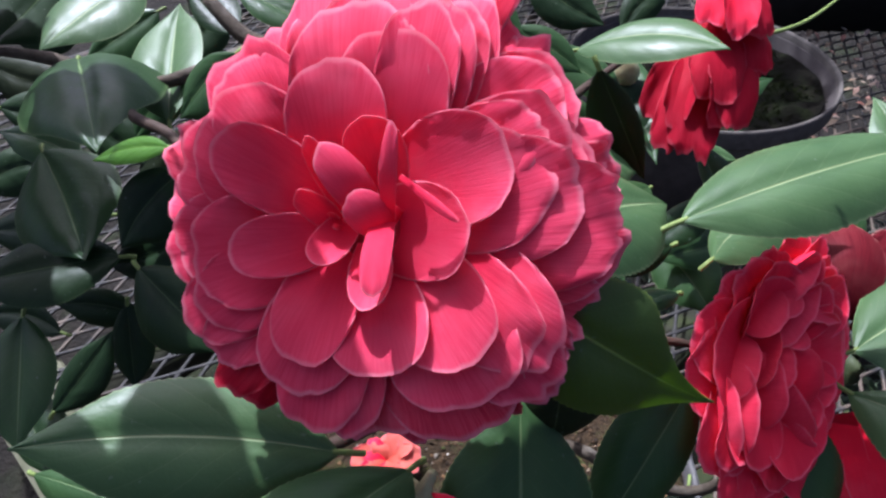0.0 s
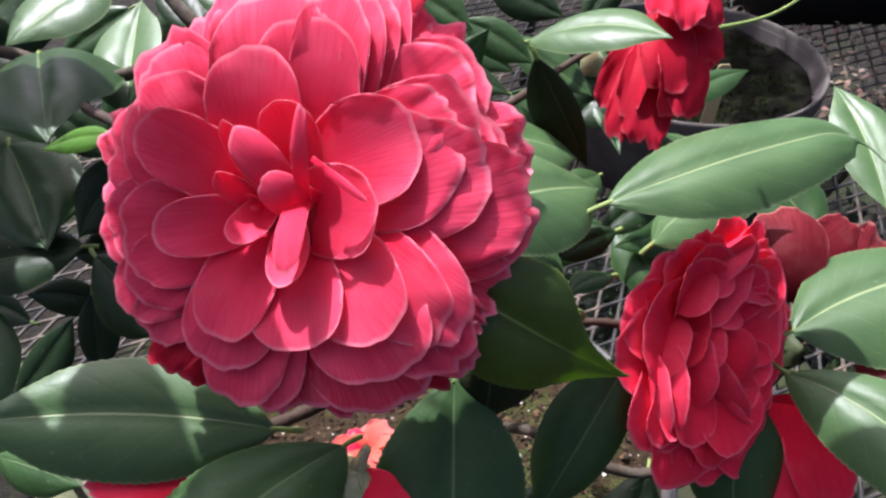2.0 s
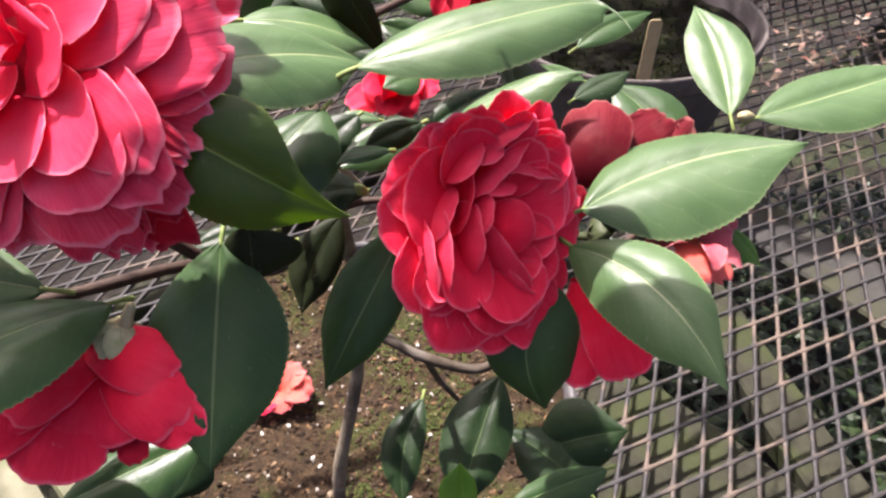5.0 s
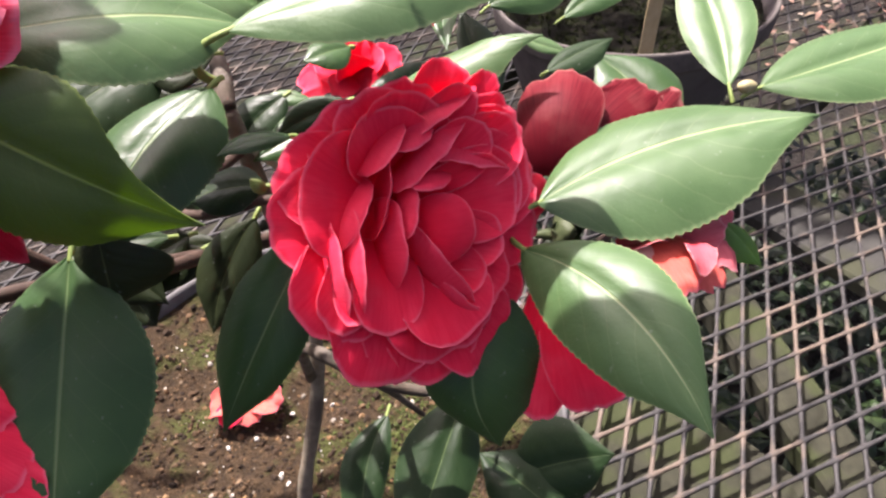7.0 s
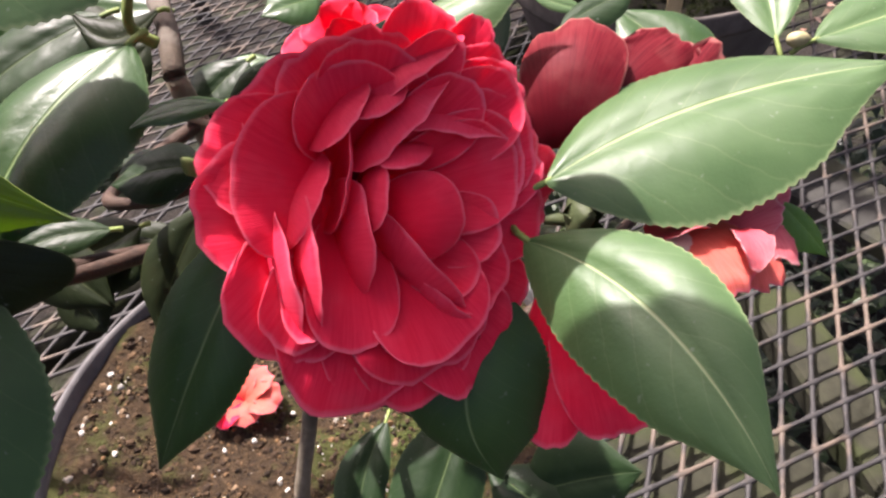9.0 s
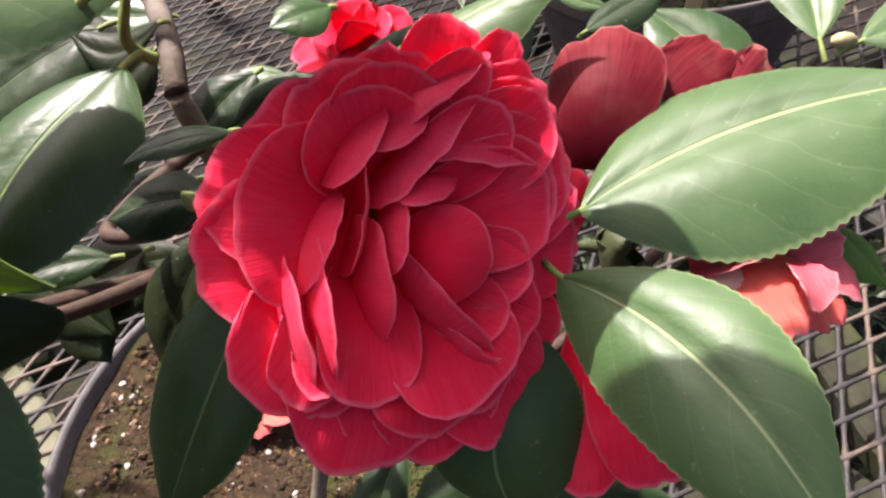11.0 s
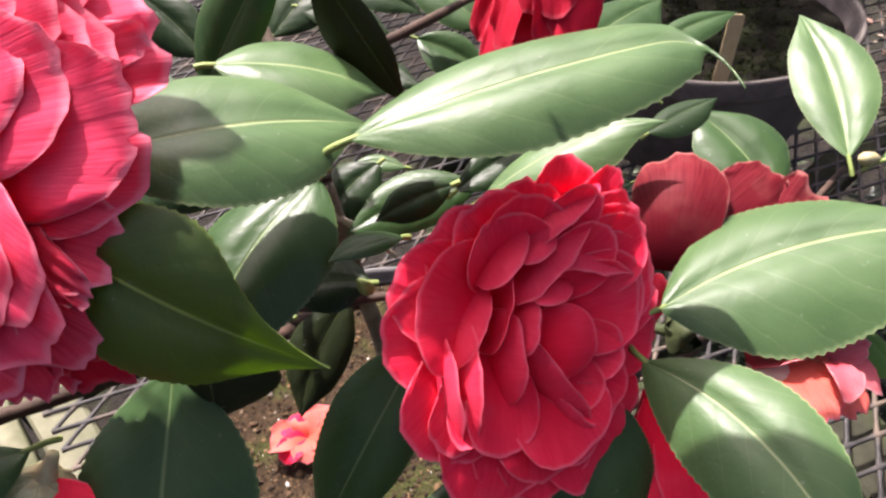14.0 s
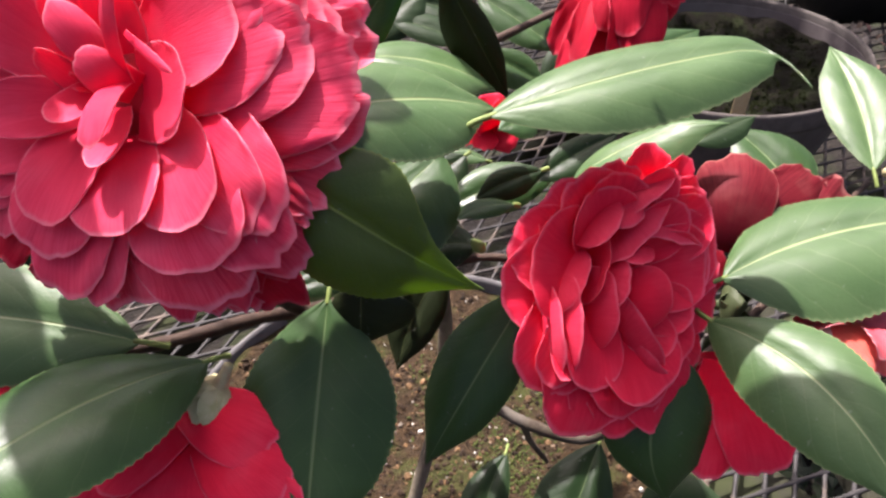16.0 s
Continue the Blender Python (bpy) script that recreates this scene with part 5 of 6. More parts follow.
laid(first, (6.8, -6.4, -2.2), (27.8, -31.5, 10.5), 27.3, PETAL_ROSE, bow=0.04, cup=0.2, ruffle=0.8, curl=0.03)
laid(first, (-11.4, 5.2, -2.2), (-14.5, 40.0, 5.7), 26.9, PETAL_ROSE, bow=0.04, cup=0.2, ruffle=0.8, curl=0.03)
laid(first, (0.8, 12.4, -3.3), (-0.5, 49.1, 2.3), 29.4, PETAL_ROSE, bow=0.04, cup=0.2, ruffle=0.8, curl=0.03)
laid(first, (5.3, 2.3, -3.9), (41.3, 17.9, 2.7), 30.5, PETAL_ROSE, bow=0.085, cup=0.1, ruffle=1.3, curl=0.06)
laid(first, (8.4, -0.5, -5.6), (49.4, 15.9, 0.7), 32.1, PETAL_ROSE, bow=0.085, cup=0.1, ruffle=1.3, curl=0.06)
laid(first, (4.6, 9.8, -4.1), (37.6, 28.4, 1.0), 23.2, PETAL_ROSE, bow=0.085, cup=0.1, ruffle=1.3, curl=0.06)
laid(first, (5.8, 9.8, -5.8), (44.8, 29.8, -2.2), 26.9, PETAL_ROSE, bow=0.085, cup=0.1, ruffle=1.3, curl=0.06)
laid(first, (5.2, 14.2, -7.2), (41.4, 40.9, -7.4), 27.4, PETAL_ROSE, bow=0.085, cup=0.1, ruffle=1.3, curl=0.06)
laid(first, (6.3, 15.9, -8.5), (44.8, 40.2, -12.0), 31.4, PETAL_ROSE, bow=0.085, cup=0.1, ruffle=1.3, curl=0.06)
laid(first, (5.9, 17.3, -10.2), (35.6, 53.8, -17.6), 22.7, PETAL_ROSE, bow=0.1, cup=0.04, ruffle=2, curl=0.09)
laid(first, (10.0, 4.1, -7.0), (49.6, 26.5, -5.4), 22.5, PETAL_ROSE, bow=0.085, cup=0.1, ruffle=1.3, curl=0.06)
laid(first, (10.6, 4.1, -8.3), (53.2, 24.5, -9.1), 24.9, PETAL_ROSE, bow=0.085, cup=0.1, ruffle=1.3, curl=0.06)
laid(first, (13.1, 7.3, -9.8), (57.6, 29.5, -15.3), 21.8, PETAL_ROSE, bow=0.1, cup=0.04, ruffle=2, curl=0.09)
laid(first, (14.9, 4.4, -10.6), (60.6, 20.8, -15.2), 19.0, PETAL_BRUISED, bow=0.1, cup=0.04, ruffle=2, curl=0.09)
laid(first, (16.0, -3.8, -8.1), (61.3, 8.7, -3.4), 34.6, PETAL_ROSE, bow=0.1, cup=0.04, ruffle=2, curl=0.09)
laid(first, (16.0, -6.3, -9.8), (62.0, -1.3, -4.8), 26.9, PETAL_BRUISED, bow=0.1, cup=0.04, ruffle=2, curl=0.09)
laid(first, (17.8, -9.3, -10.2), (55.5, -18.3, -3.6), 27.4, PETAL_BRUISED, bow=0.1, cup=0.04, ruffle=2, curl=0.09)
laid(first, (12.1, -5.3, -4.3), (41.8, -29.9, 8.0), 24.7, PETAL_ROSE, bow=0.085, cup=0.1, ruffle=1.3, curl=0.06)
laid(first, (14.7, -3.7, -6.0), (46.4, -28.8, 6.4), 28.2, PETAL_ROSE, bow=0.085, cup=0.1, ruffle=1.3, curl=0.06)
laid(first, (11.8, -11.5, -4.7), (30.1, -43.1, 7.8), 35.1, PETAL_ROSE, bow=0.085, cup=0.1, ruffle=1.3, curl=0.06)
laid(first, (13.7, -10.9, -7.2), (47.0, -38.2, 3.6), 28.9, PETAL_ROSE, bow=0.085, cup=0.1, ruffle=1.3, curl=0.06)
laid(first, (10.7, -14.6, -8.5), (29.6, -53.8, 2.6), 38.1, PETAL_BRUISED, bow=0.1, cup=0.04, ruffle=2, curl=0.09)
laid(first, (13.5, -13.8, -10.2), (49.5, -41.6, -4.7), 24.4, PETAL_BRUISED, bow=0.1, cup=0.04, ruffle=2, curl=0.09)
laid(first, (25.9, -11.4, -9.3), (52.4, -29.3, -1.4), 12.7, PETAL_BRUISED, bow=0.1, cup=0.04, ruffle=3, curl=0.09)
laid(first, (-9.5, -15.1, -6.4), (-13.1, -57.3, 6.3), 25.0, PETAL_ROSE, bow=0.085, cup=0.1, ruffle=1.3, curl=0.06)
laid(first, (-8.0, -16.6, -7.2), (-3.2, -57.3, 5.0), 21.1, PETAL_ROSE, bow=0.085, cup=0.1, ruffle=1.3, curl=0.06)
laid(first, (-10.5, -11.8, -4.7), (-18.6, -46.0, 8.8), 27.4, PETAL_ROSE, bow=0.085, cup=0.1, ruffle=1.3, curl=0.06)
laid(first, (-1.9, -17.9, -9.3), (6.6, -56.1, 2.5), 28.4, PETAL_BRUISED, bow=0.1, cup=0.04, ruffle=2, curl=0.09)
laid(first, (-7.0, -18.6, -10.2), (-0.7, -58.3, 1.5), 23.0, PETAL_BRUISED, bow=0.1, cup=0.04, ruffle=2, curl=0.09)
laid(first, (-18.5, -21.8, -11.0), (-42.6, -50.5, -0.0), 19.1, PETAL_DARK_SHADED, bow=0.1, cup=0.04, ruffle=3, curl=0.09)
laid(first, (-16.1, -5.5, -4.7), (-49.3, -15.2, 5.6), 31.2, PETAL_ROSE, bow=0.085, cup=0.1, ruffle=1.3, curl=0.06)
laid(first, (-16.6, -11.4, -7.9), (-52.1, -32.6, 2.6), 23.1, PETAL_ROSE, bow=0.085, cup=0.1, ruffle=1.3, curl=0.06)
laid(first, (-16.3, -9.6, -6.4), (-47.2, -28.7, 4.8), 22.7, PETAL_ROSE, bow=0.085, cup=0.1, ruffle=1.3, curl=0.06)
laid(first, (-16.7, -14.7, -8.9), (-44.4, -41.9, 2.1), 20.2, PETAL_ROSE, bow=0.1, cup=0.04, ruffle=2, curl=0.09)
laid(first, (-18.8, -6.9, -8.5), (-60.0, -16.7, -0.7), 25.6, PETAL_ROSE, bow=0.1, cup=0.04, ruffle=2, curl=0.09)
laid(first, (-17.7, -5.9, -7.2), (-58.1, -12.2, 0.9), 28.0, PETAL_ROSE, bow=0.085, cup=0.1, ruffle=1.3, curl=0.06)
laid(first, (-19.1, 2.6, -7.2), (-58.3, 13.6, -1.5), 29.7, PETAL_ROSE, bow=0.085, cup=0.1, ruffle=1.3, curl=0.06)
laid(first, (-21.6, 2.1, -10.2), (-65.4, 13.9, -6.7), 23.9, PETAL_BRUISED, bow=0.1, cup=0.04, ruffle=2, curl=0.09)
laid(first, (-21.4, -2.7, -10.6), (-64.4, 2.3, -7.1), 22.9, PETAL_ROSE, bow=0.1, cup=0.04, ruffle=2, curl=0.09)
laid(first, (-15.7, 1.6, -4.3), (-48.6, 24.4, 3.1), 36.2, PETAL_ROSE, bow=0.085, cup=0.1, ruffle=1.3, curl=0.06)
laid(first, (-16.4, 7.5, -7.7), (-46.4, 39.7, -2.4), 30.0, PETAL_ROSE, bow=0.085, cup=0.1, ruffle=1.3, curl=0.06)
laid(first, (-15.8, 6.8, -6.0), (-44.0, 36.7, 0.3), 29.7, PETAL_ROSE, bow=0.085, cup=0.1, ruffle=1.3, curl=0.06)
laid(first, (-15.5, 9.1, -9.8), (-34.9, 47.4, -6.2), 22.0, PETAL_ROSE, bow=0.1, cup=0.04, ruffle=2, curl=0.09)
laid(first, (-8.2, 11.4, -5.6), (-9.7, 55.1, -0.6), 37.0, PETAL_ROSE, bow=0.085, cup=0.1, ruffle=1.3, curl=0.06)
laid(first, (-12.6, 12.5, -9.8), (-25.3, 59.4, -6.7), 26.2, PETAL_ROSE, bow=0.1, cup=0.04, ruffle=2, curl=0.09)
laid(first, (4.0, 16.4, -4.3), (6.7, 55.4, 0.4), 21.3, PETAL_ROSE, bow=0.085, cup=0.1, ruffle=1.3, curl=0.06)
laid(first, (5.2, 16.5, -6.0), (10.3, 57.6, -2.3), 23.9, PETAL_ROSE, bow=0.085, cup=0.1, ruffle=1.3, curl=0.06)
laid(first, (6.4, 16.6, -7.7), (15.1, 58.6, -6.7), 22.1, PETAL_ROSE, bow=0.085, cup=0.1, ruffle=1.3, curl=0.06)
laid(first, (7.5, 16.7, -10.2), (23.1, 55.0, -15.8), 23.5, PETAL_ROSE, bow=0.1, cup=0.04, ruffle=2, curl=0.09)
laid(first, (-1.4, 16.6, -8.1), (-2.7, 63.1, -5.8), 39.8, PETAL_ROSE, bow=0.1, cup=0.04, ruffle=2, curl=0.09)
laid(first, (-8.0, 16.0, -9.3), (-14.9, 61.0, -7.1), 37.0, PETAL_ROSE, bow=0.1, cup=0.04, ruffle=2, curl=0.09)
laid(first, (5.9, 17.3, -10.2), (8.9, 63.7, -12.3), 34.8, PETAL_ROSE, bow=0.1, cup=0.04, ruffle=2, curl=0.09)
# extra petal, mostly out of view, added to shade half of a leaf below
loose_petal(first, (-0.004, 0.172, 1.340), (0.021, 0.210, 1.386), (-0.14, -0.81, 0.57), 0.036, PETAL_BRUISED, bow=0.05, cup=0.1, ruffle=1.2)
calyx(first, material=CALYX_SHADED)

second = flower((0.1286, 0.1660, 1.2224), (0.5233, -0.6637, 0.5345), "crimson double camellia flower with rolled inner petals")
# petals of the second flower, from the heart outwards
heart(second, 0.022, -0.003)
laid(second, (-8.7, 1.7, 4.0), (9.9, -5.4, 11.0), 22.6, PETAL_RED, bow=0.22, cup=-0.42, ruffle=0.8, foot=.7, round_at=.45)
laid(second, (-7.4, -2.9, -0.0), (18.2, -14.9, 10.0), 20.4, PETAL_RED, bow=-0.08, cup=0.3, ruffle=0.8)
laid(second, (-7.8, -3.0, 0.0), (4.9, -24.7, 9.0), 17.6, PETAL_RED, bow=-0.08, cup=0.3, ruffle=0.8)
laid(second, (-9.1, -5.6, -1.8), (-7.3, -37.5, 9.0), 33.3, PETAL_RED, bow=0.04, cup=0.2, ruffle=0.8, curl=0.03)
laid(second, (-4.3, -5.4, -2.6), (12.7, -30.9, 7.6), 24.1, PETAL_RED, bow=0.04, cup=0.28, ruffle=0.9, curl=0.03)
laid(second, (-4.7, 6.6, -0.9), (31.9, -2.9, 8.0), 29.0, PETAL_RED, bow=0.04, cup=0.34, ruffle=0.9, curl=0.03)
laid(second, (-2.3, 7.5, -3.0), (35.8, -0.3, 7.2), 28.7, PETAL_RED, bow=0.04, cup=0.28, ruffle=0.9, curl=0.03)
laid(second, (-1.0, 13.6, -0.9), (29.2, 19.8, 8.9), 20.5, PETAL_RED, bow=0.04, cup=0.28, ruffle=0.9, curl=0.03)
laid(second, (0.8, 11.9, -3.0), (41.8, 14.8, 7.2), 24.3, PETAL_RED, bow=0.04, cup=0.28, ruffle=0.9, curl=0.03)
laid(second, (0.4, 6.7, -4.3), (41.5, 3.8, 6.0), 32.0, PETAL_RED, bow=0.04, cup=0.2, ruffle=0.8, curl=0.03)
laid(second, (0.8, 4.1, -6.0), (43.9, -2.8, 4.4), 29.5, PETAL_RED, bow=0.085, cup=0.1, ruffle=1.3, curl=0.06)
laid(second, (6.8, -1.0, -8.9), (49.5, -11.5, 1.0), 18.8, PETAL_RED, bow=0.085, cup=0.1, ruffle=1.3, curl=0.06)
laid(second, (1.0, -0.8, -6.4), (37.9, -17.3, 4.0), 33.1, PETAL_RED, bow=0.085, cup=0.1, ruffle=1.3, curl=0.06)
laid(second, (2.3, -1.7, -8.1), (41.5, -17.7, 2.0), 23.0, PETAL_RED, bow=0.085, cup=0.1, ruffle=1.3, curl=0.06)
laid(second, (-0.3, 23.6, -3.0), (30.5, 32.8, 7.2), 15.9, PETAL_RED, bow=0.04, cup=0.28, ruffle=0.9, curl=0.03)
laid(second, (11.7, 21.8, -8.9), (31.8, 43.0, 1.0), 24.8, PETAL_RED, bow=0.085, cup=0.1, ruffle=1.3, curl=0.06)
laid(second, (14.3, 20.5, -8.5), (44.5, 33.4, 1.5), 14.5, PETAL_RED, bow=0.085, cup=0.1, ruffle=1.3, curl=0.06)
laid(second, (11.5, 15.7, -8.1), (46.7, 21.4, 2.0), 22.7, PETAL_RED, bow=0.085, cup=0.1, ruffle=1.3, curl=0.06)
laid(second, (9.0, 13.8, -6.8), (45.5, 16.1, 3.5), 24.3, PETAL_RED, bow=0.085, cup=0.1, ruffle=1.3, curl=0.06)
laid(second, (-5.6, 18.3, -3.0), (-4.8, 40.4, 7.2), 29.3, PETAL_RED, bow=0.04, cup=0.34, ruffle=0.9, curl=0.03)
laid(second, (-4.2, 18.3, -4.3), (10.1, 40.9, 6.0), 30.1, PETAL_RED, bow=0.04, cup=0.28, ruffle=0.9, curl=0.03)
laid(second, (-10.5, 12.6, -8.1), (-38.1, 37.5, 2.0), 30.8, PETAL_RED, bow=0.085, cup=0.1, ruffle=1.3, curl=0.06)
laid(second, (-3.0, 17.7, -7.7), (-6.7, 46.1, 2.5), 33.0, PETAL_RED, bow=0.085, cup=0.1, ruffle=1.3, curl=0.06)
laid(second, (-0.4, 18.7, -8.5), (12.2, 44.6, 1.5), 31.1, PETAL_RED, bow=0.085, cup=0.1, ruffle=1.3, curl=0.06)
laid(second, (-6.8, 17.5, -8.5), (-19.8, 44.9, 1.5), 29.8, PETAL_RED, bow=0.085, cup=0.1, ruffle=1.3, curl=0.06)
laid(second, (-11.5, 11.8, -4.7), (-34.7, 30.6, 5.6), 39.9, PETAL_RED, bow=0.04, cup=0.2, ruffle=0.8, curl=0.03)
laid(second, (-15.4, 7.6, -8.5), (-45.9, 25.3, 1.5), 34.8, PETAL_RED, bow=0.085, cup=0.1, ruffle=1.3, curl=0.06)
laid(second, (-16.3, 12.4, -1.8), (-41.2, -13.5, 8.0), 14.6, PETAL_RED, bow=-0.08, cup=0.3, ruffle=0.8)
laid(second, (-15.2, 5.7, -2.6), (-31.9, -22.7, 7.6), 24.7, PETAL_RED, bow=0.04, cup=0.2, ruffle=0.8, curl=0.03)
laid(second, (-17.2, 6.4, -7.7), (-50.8, -12.1, 2.5), 33.9, PETAL_RED, bow=0.085, cup=0.1, ruffle=1.3, curl=0.06)
laid(second, (-17.8, 6.9, -5.6), (-45.1, -13.0, 4.8), 20.7, PETAL_RED, bow=0.085, cup=0.1, ruffle=1.3, curl=0.06)
laid(second, (-14.1, -0.2, -8.1), (-41.7, -36.0, 2.0), 38.3, PETAL_RED, bow=0.085, cup=0.1, ruffle=1.3, curl=0.06)
laid(second, (-9.3, -7.5, -5.1), (-14.9, -41.1, 5.2), 39.2, PETAL_RED, bow=0.085, cup=0.1, ruffle=1.3, curl=0.06)
laid(second, (-9.0, -9.8, -8.1), (-20.9, -47.6, 2.0), 34.5, PETAL_RED, bow=0.085, cup=0.1, ruffle=1.3, curl=0.06)
laid(second, (-5.7, -10.1, -8.1), (-0.2, -52.7, 2.0), 34.5, PETAL_RED, bow=0.085, cup=0.1, ruffle=1.3, curl=0.06)
laid(second, (-0.8, -8.1, -8.5), (17.6, -41.7, 1.5), 26.2, PETAL_RED, bow=0.085, cup=0.1, ruffle=1.3, curl=0.06)
laid(second, (-11.9, -3.2, -8.9), (-30.2, -41.6, 1.0), 32.6, PETAL_RED, bow=0.085, cup=0.1, ruffle=1.3, curl=0.06)
laid(second, (-7.4, -19.0, -5.0), (-4.9, -10.0, 13.0), 43.0, PETAL_BACK, bow=0.16, cup=-0.3, ruffle=0.9, round_at=0.3, foot=0.85, across=(0.29, -0.96, 0.00))
laid(second, (-18.7, 0.7, -5.0), (-15.4, 2.6, 14.0), 29.7, PETAL_BACK, bow=0.16, cup=-0.3, ruffle=0.9, round_at=0.3, foot=0.85, across=(-0.33, -0.94, -0.00))
laid(second, (-10.2, 9.0, -3.0), (-8.7, 7.0, 14.0), 20.6, PETAL_BACK, bow=0.16, cup=-0.3, ruffle=0.9, round_at=0.3, foot=0.85, across=(-0.66, -0.75, -0.00))
laid(second, (7.2, 14.8, -1.0), (-1.4, 11.9, 14.0), 16.7, PETAL_BACK, bow=0.16, cup=-0.3, ruffle=0.9, round_at=0.3, foot=0.85, across=(-0.94, 0.34, 0.00))
laid(second, (-14.0, 17.0, -5.0), (-14.4, 16.9, 14.0), 28.6, PETAL_BACK, bow=0.16, cup=-0.3, ruffle=0.9, round_at=0.3, foot=0.85, across=(-0.57, -0.82, 0.00))
laid(second, (-31.4, -1.2, -7.0), (-29.6, 2.1, 12.0), 36.6, PETAL_BACK, bow=0.16, cup=-0.3, ruffle=0.9, round_at=0.3, foot=0.85, across=(-0.34, -0.94, -0.00))
laid(second, (-37.8, -2.1, -8.0), (-36.2, 1.4, 9.0), 38.2, PETAL_BACK, bow=0.16, cup=-0.3, ruffle=0.9, round_at=0.3, foot=0.85, across=(-0.30, -0.95, -0.00))
laid(second, (-24.0, 15.8, -6.0), (-23.2, 13.1, 10.0), 25.8, PETAL_BACK, bow=0.16, cup=-0.3, ruffle=0.9, round_at=0.3, foot=0.85, across=(-0.79, -0.61, 0.00))
laid(second, (-4.2, 30.0, -5.0), (-8.1, 26.5, 14.0), 23.0, PETAL_BACK, bow=0.16, cup=-0.3, ruffle=0.9, round_at=0.3, foot=0.85, across=(-0.92, -0.40, 0.00))
laid(second, (6.7, 28.9, -2.0), (-0.1, 25.2, 14.0), 17.6, PETAL_BACK, bow=0.16, cup=-0.3, ruffle=0.9, round_at=0.3, foot=0.85, across=(-1.00, 0.03, -0.00))
laid(second, (10.4, 25.2, -5.0), (5.5, 19.4, 14.0), 39.7, PETAL_BACK, bow=0.16, cup=-0.3, ruffle=0.9, round_at=0.3, foot=0.85, across=(-0.95, -0.30, -0.00))
laid(second, (20.1, 33.9, -7.0), (12.1, 29.2, 11.0), 40.2, PETAL_BACK, bow=0.16, cup=-0.3, ruffle=0.9, round_at=0.3, foot=0.85, across=(-1.00, -0.09, -0.00))
laid(second, (29.6, 13.4, -6.0), (17.1, 12.8, 11.0), 44.1, PETAL_BACK, bow=0.16, cup=-0.3, ruffle=0.9, round_at=0.3, foot=0.85, across=(-0.85, 0.52, 0.00))
laid(second, (-2.3, -33.2, -5.0), (-3.9, -24.2, 10.0), 28.1, PETAL_BACK, bow=0.16, cup=-0.3, ruffle=0.9, round_at=0.3, foot=0.85, across=(0.42, -0.91, -0.00))
calyx(second, material=CALYX_SHADED)

faded = flower((0.1892, 0.1909, 1.1908), (0.75, -0.3, 0.25), "withered camellia flower with faded pink and maroon petals")
loose_petal(faded, (0.1739, 0.2044, 1.2085), (0.1829, 0.2429, 1.2297), (-0.12, -0.55, 0.83), 0.0330, PETAL_MAROON, bow=0.24, cup=-0.6, ruffle=1.8, label="dark maroon wilted petal")
loose_petal(faded, (0.1820, 0.2141, 1.2077), (0.2242, 0.2488, 1.2153), (0.26, -0.47, 0.84), 0.0307, PETAL_MAROON, bow=0.1, cup=-0.3, ruffle=4.0)
loose_petal(faded, (0.1868, 0.2029, 1.1960), (0.2343, 0.2440, 1.2096), (0.26, -0.47, 0.84), 0.0307, PETAL_MAROON, bow=0.1, cup=-0.3, ruffle=4.0)
loose_petal(faded, (0.1683, 0.1667, 1.1850), (0.1624, 0.1335, 1.1547), (-0.04, -0.63, 0.77), 0.0229, PETAL_RED, bow=0.08, cup=-0.2, ruffle=1.8)
loose_petal(faded, (0.1717, 0.1641, 1.1821), (0.1869, 0.1352, 1.1573), (0.16, -0.63, 0.76), 0.0310, PETAL_RED, bow=0.10, cup=-0.15, ruffle=1.8)
loose_petal(faded, (0.1720, 0.1747, 1.1814), (0.1750, 0.1451, 1.1512), (0.16, -0.63, 0.76), 0.0362, PETAL_DARK_SHADED, bow=0.05)
loose_petal(faded, (0.2167, 0.1839, 1.1940), (0.2362, 0.1955, 1.2030), (0.20, -0.60, 0.77), 0.0280, PETAL_DULL, bow=0.12, cup=-0.2, ruffle=2.5)
loose_petal(faded, (0.2062, 0.1686, 1.2000), (0.2296, 0.1758, 1.2080), (0.15, -0.50, 0.85), 0.0170, PETAL_DULL, bow=0.10, cup=-0.25, ruffle=2.0)
loose_petal(faded, (0.2195, 0.1792, 1.1980), (0.2287, 0.1606, 1.1990), (0.45, -0.50, 0.74), 0.0210, PETAL_DULL, bow=0.22, cup=-0.45, ruffle=2.5)
loose_petal(faded, (0.2019, 0.1723, 1.2045), (0.2132, 0.1509, 1.1990), (0.10, -0.50, 0.86), 0.0240, PETAL_FADED, bow=0.14, cup=-0.12, ruffle=3.2, label="faded salmon petal with torn margin")
loose_petal(faded, (0.2147, 0.1718, 1.2030), (0.2229, 0.1541, 1.1960), (0.40, -0.55, 0.74), 0.0170, PETAL_FADED, bow=0.20, cup=-0.4, ruffle=3.0)
loose_petal(faded, (0.2157, 0.1663, 1.2070), (0.2176, 0.1535, 1.2040), (0.30, -0.30, 0.90), 0.0100, PETAL_DULL, bow=0.2, cup=0.5, roll=0.5, ruffle=3.0)
loose_petal(faded, (0.1927, 0.1695, 1.2030), (0.2088, 0.1689, 1.2070), (0.02, -0.35, 0.94), 0.0120, PETAL_DULL, bow=0.16, cup=0.5, roll=-0.7, ruffle=1.6, label="rolled pink petal")
loose_petal(faded, (0.1939, 0.1708, 1.2030), (0.2028, 0.1619, 1.2045), (0.00, -0.40, 0.92), 0.0085, PETAL_CREAM_LIT, bow=0.15, cup=-0.2, ruffle=1.5, label="cream base of a withered petal, sunlight put into its colour")
calyx(faded, material=CALYX_SHADED)
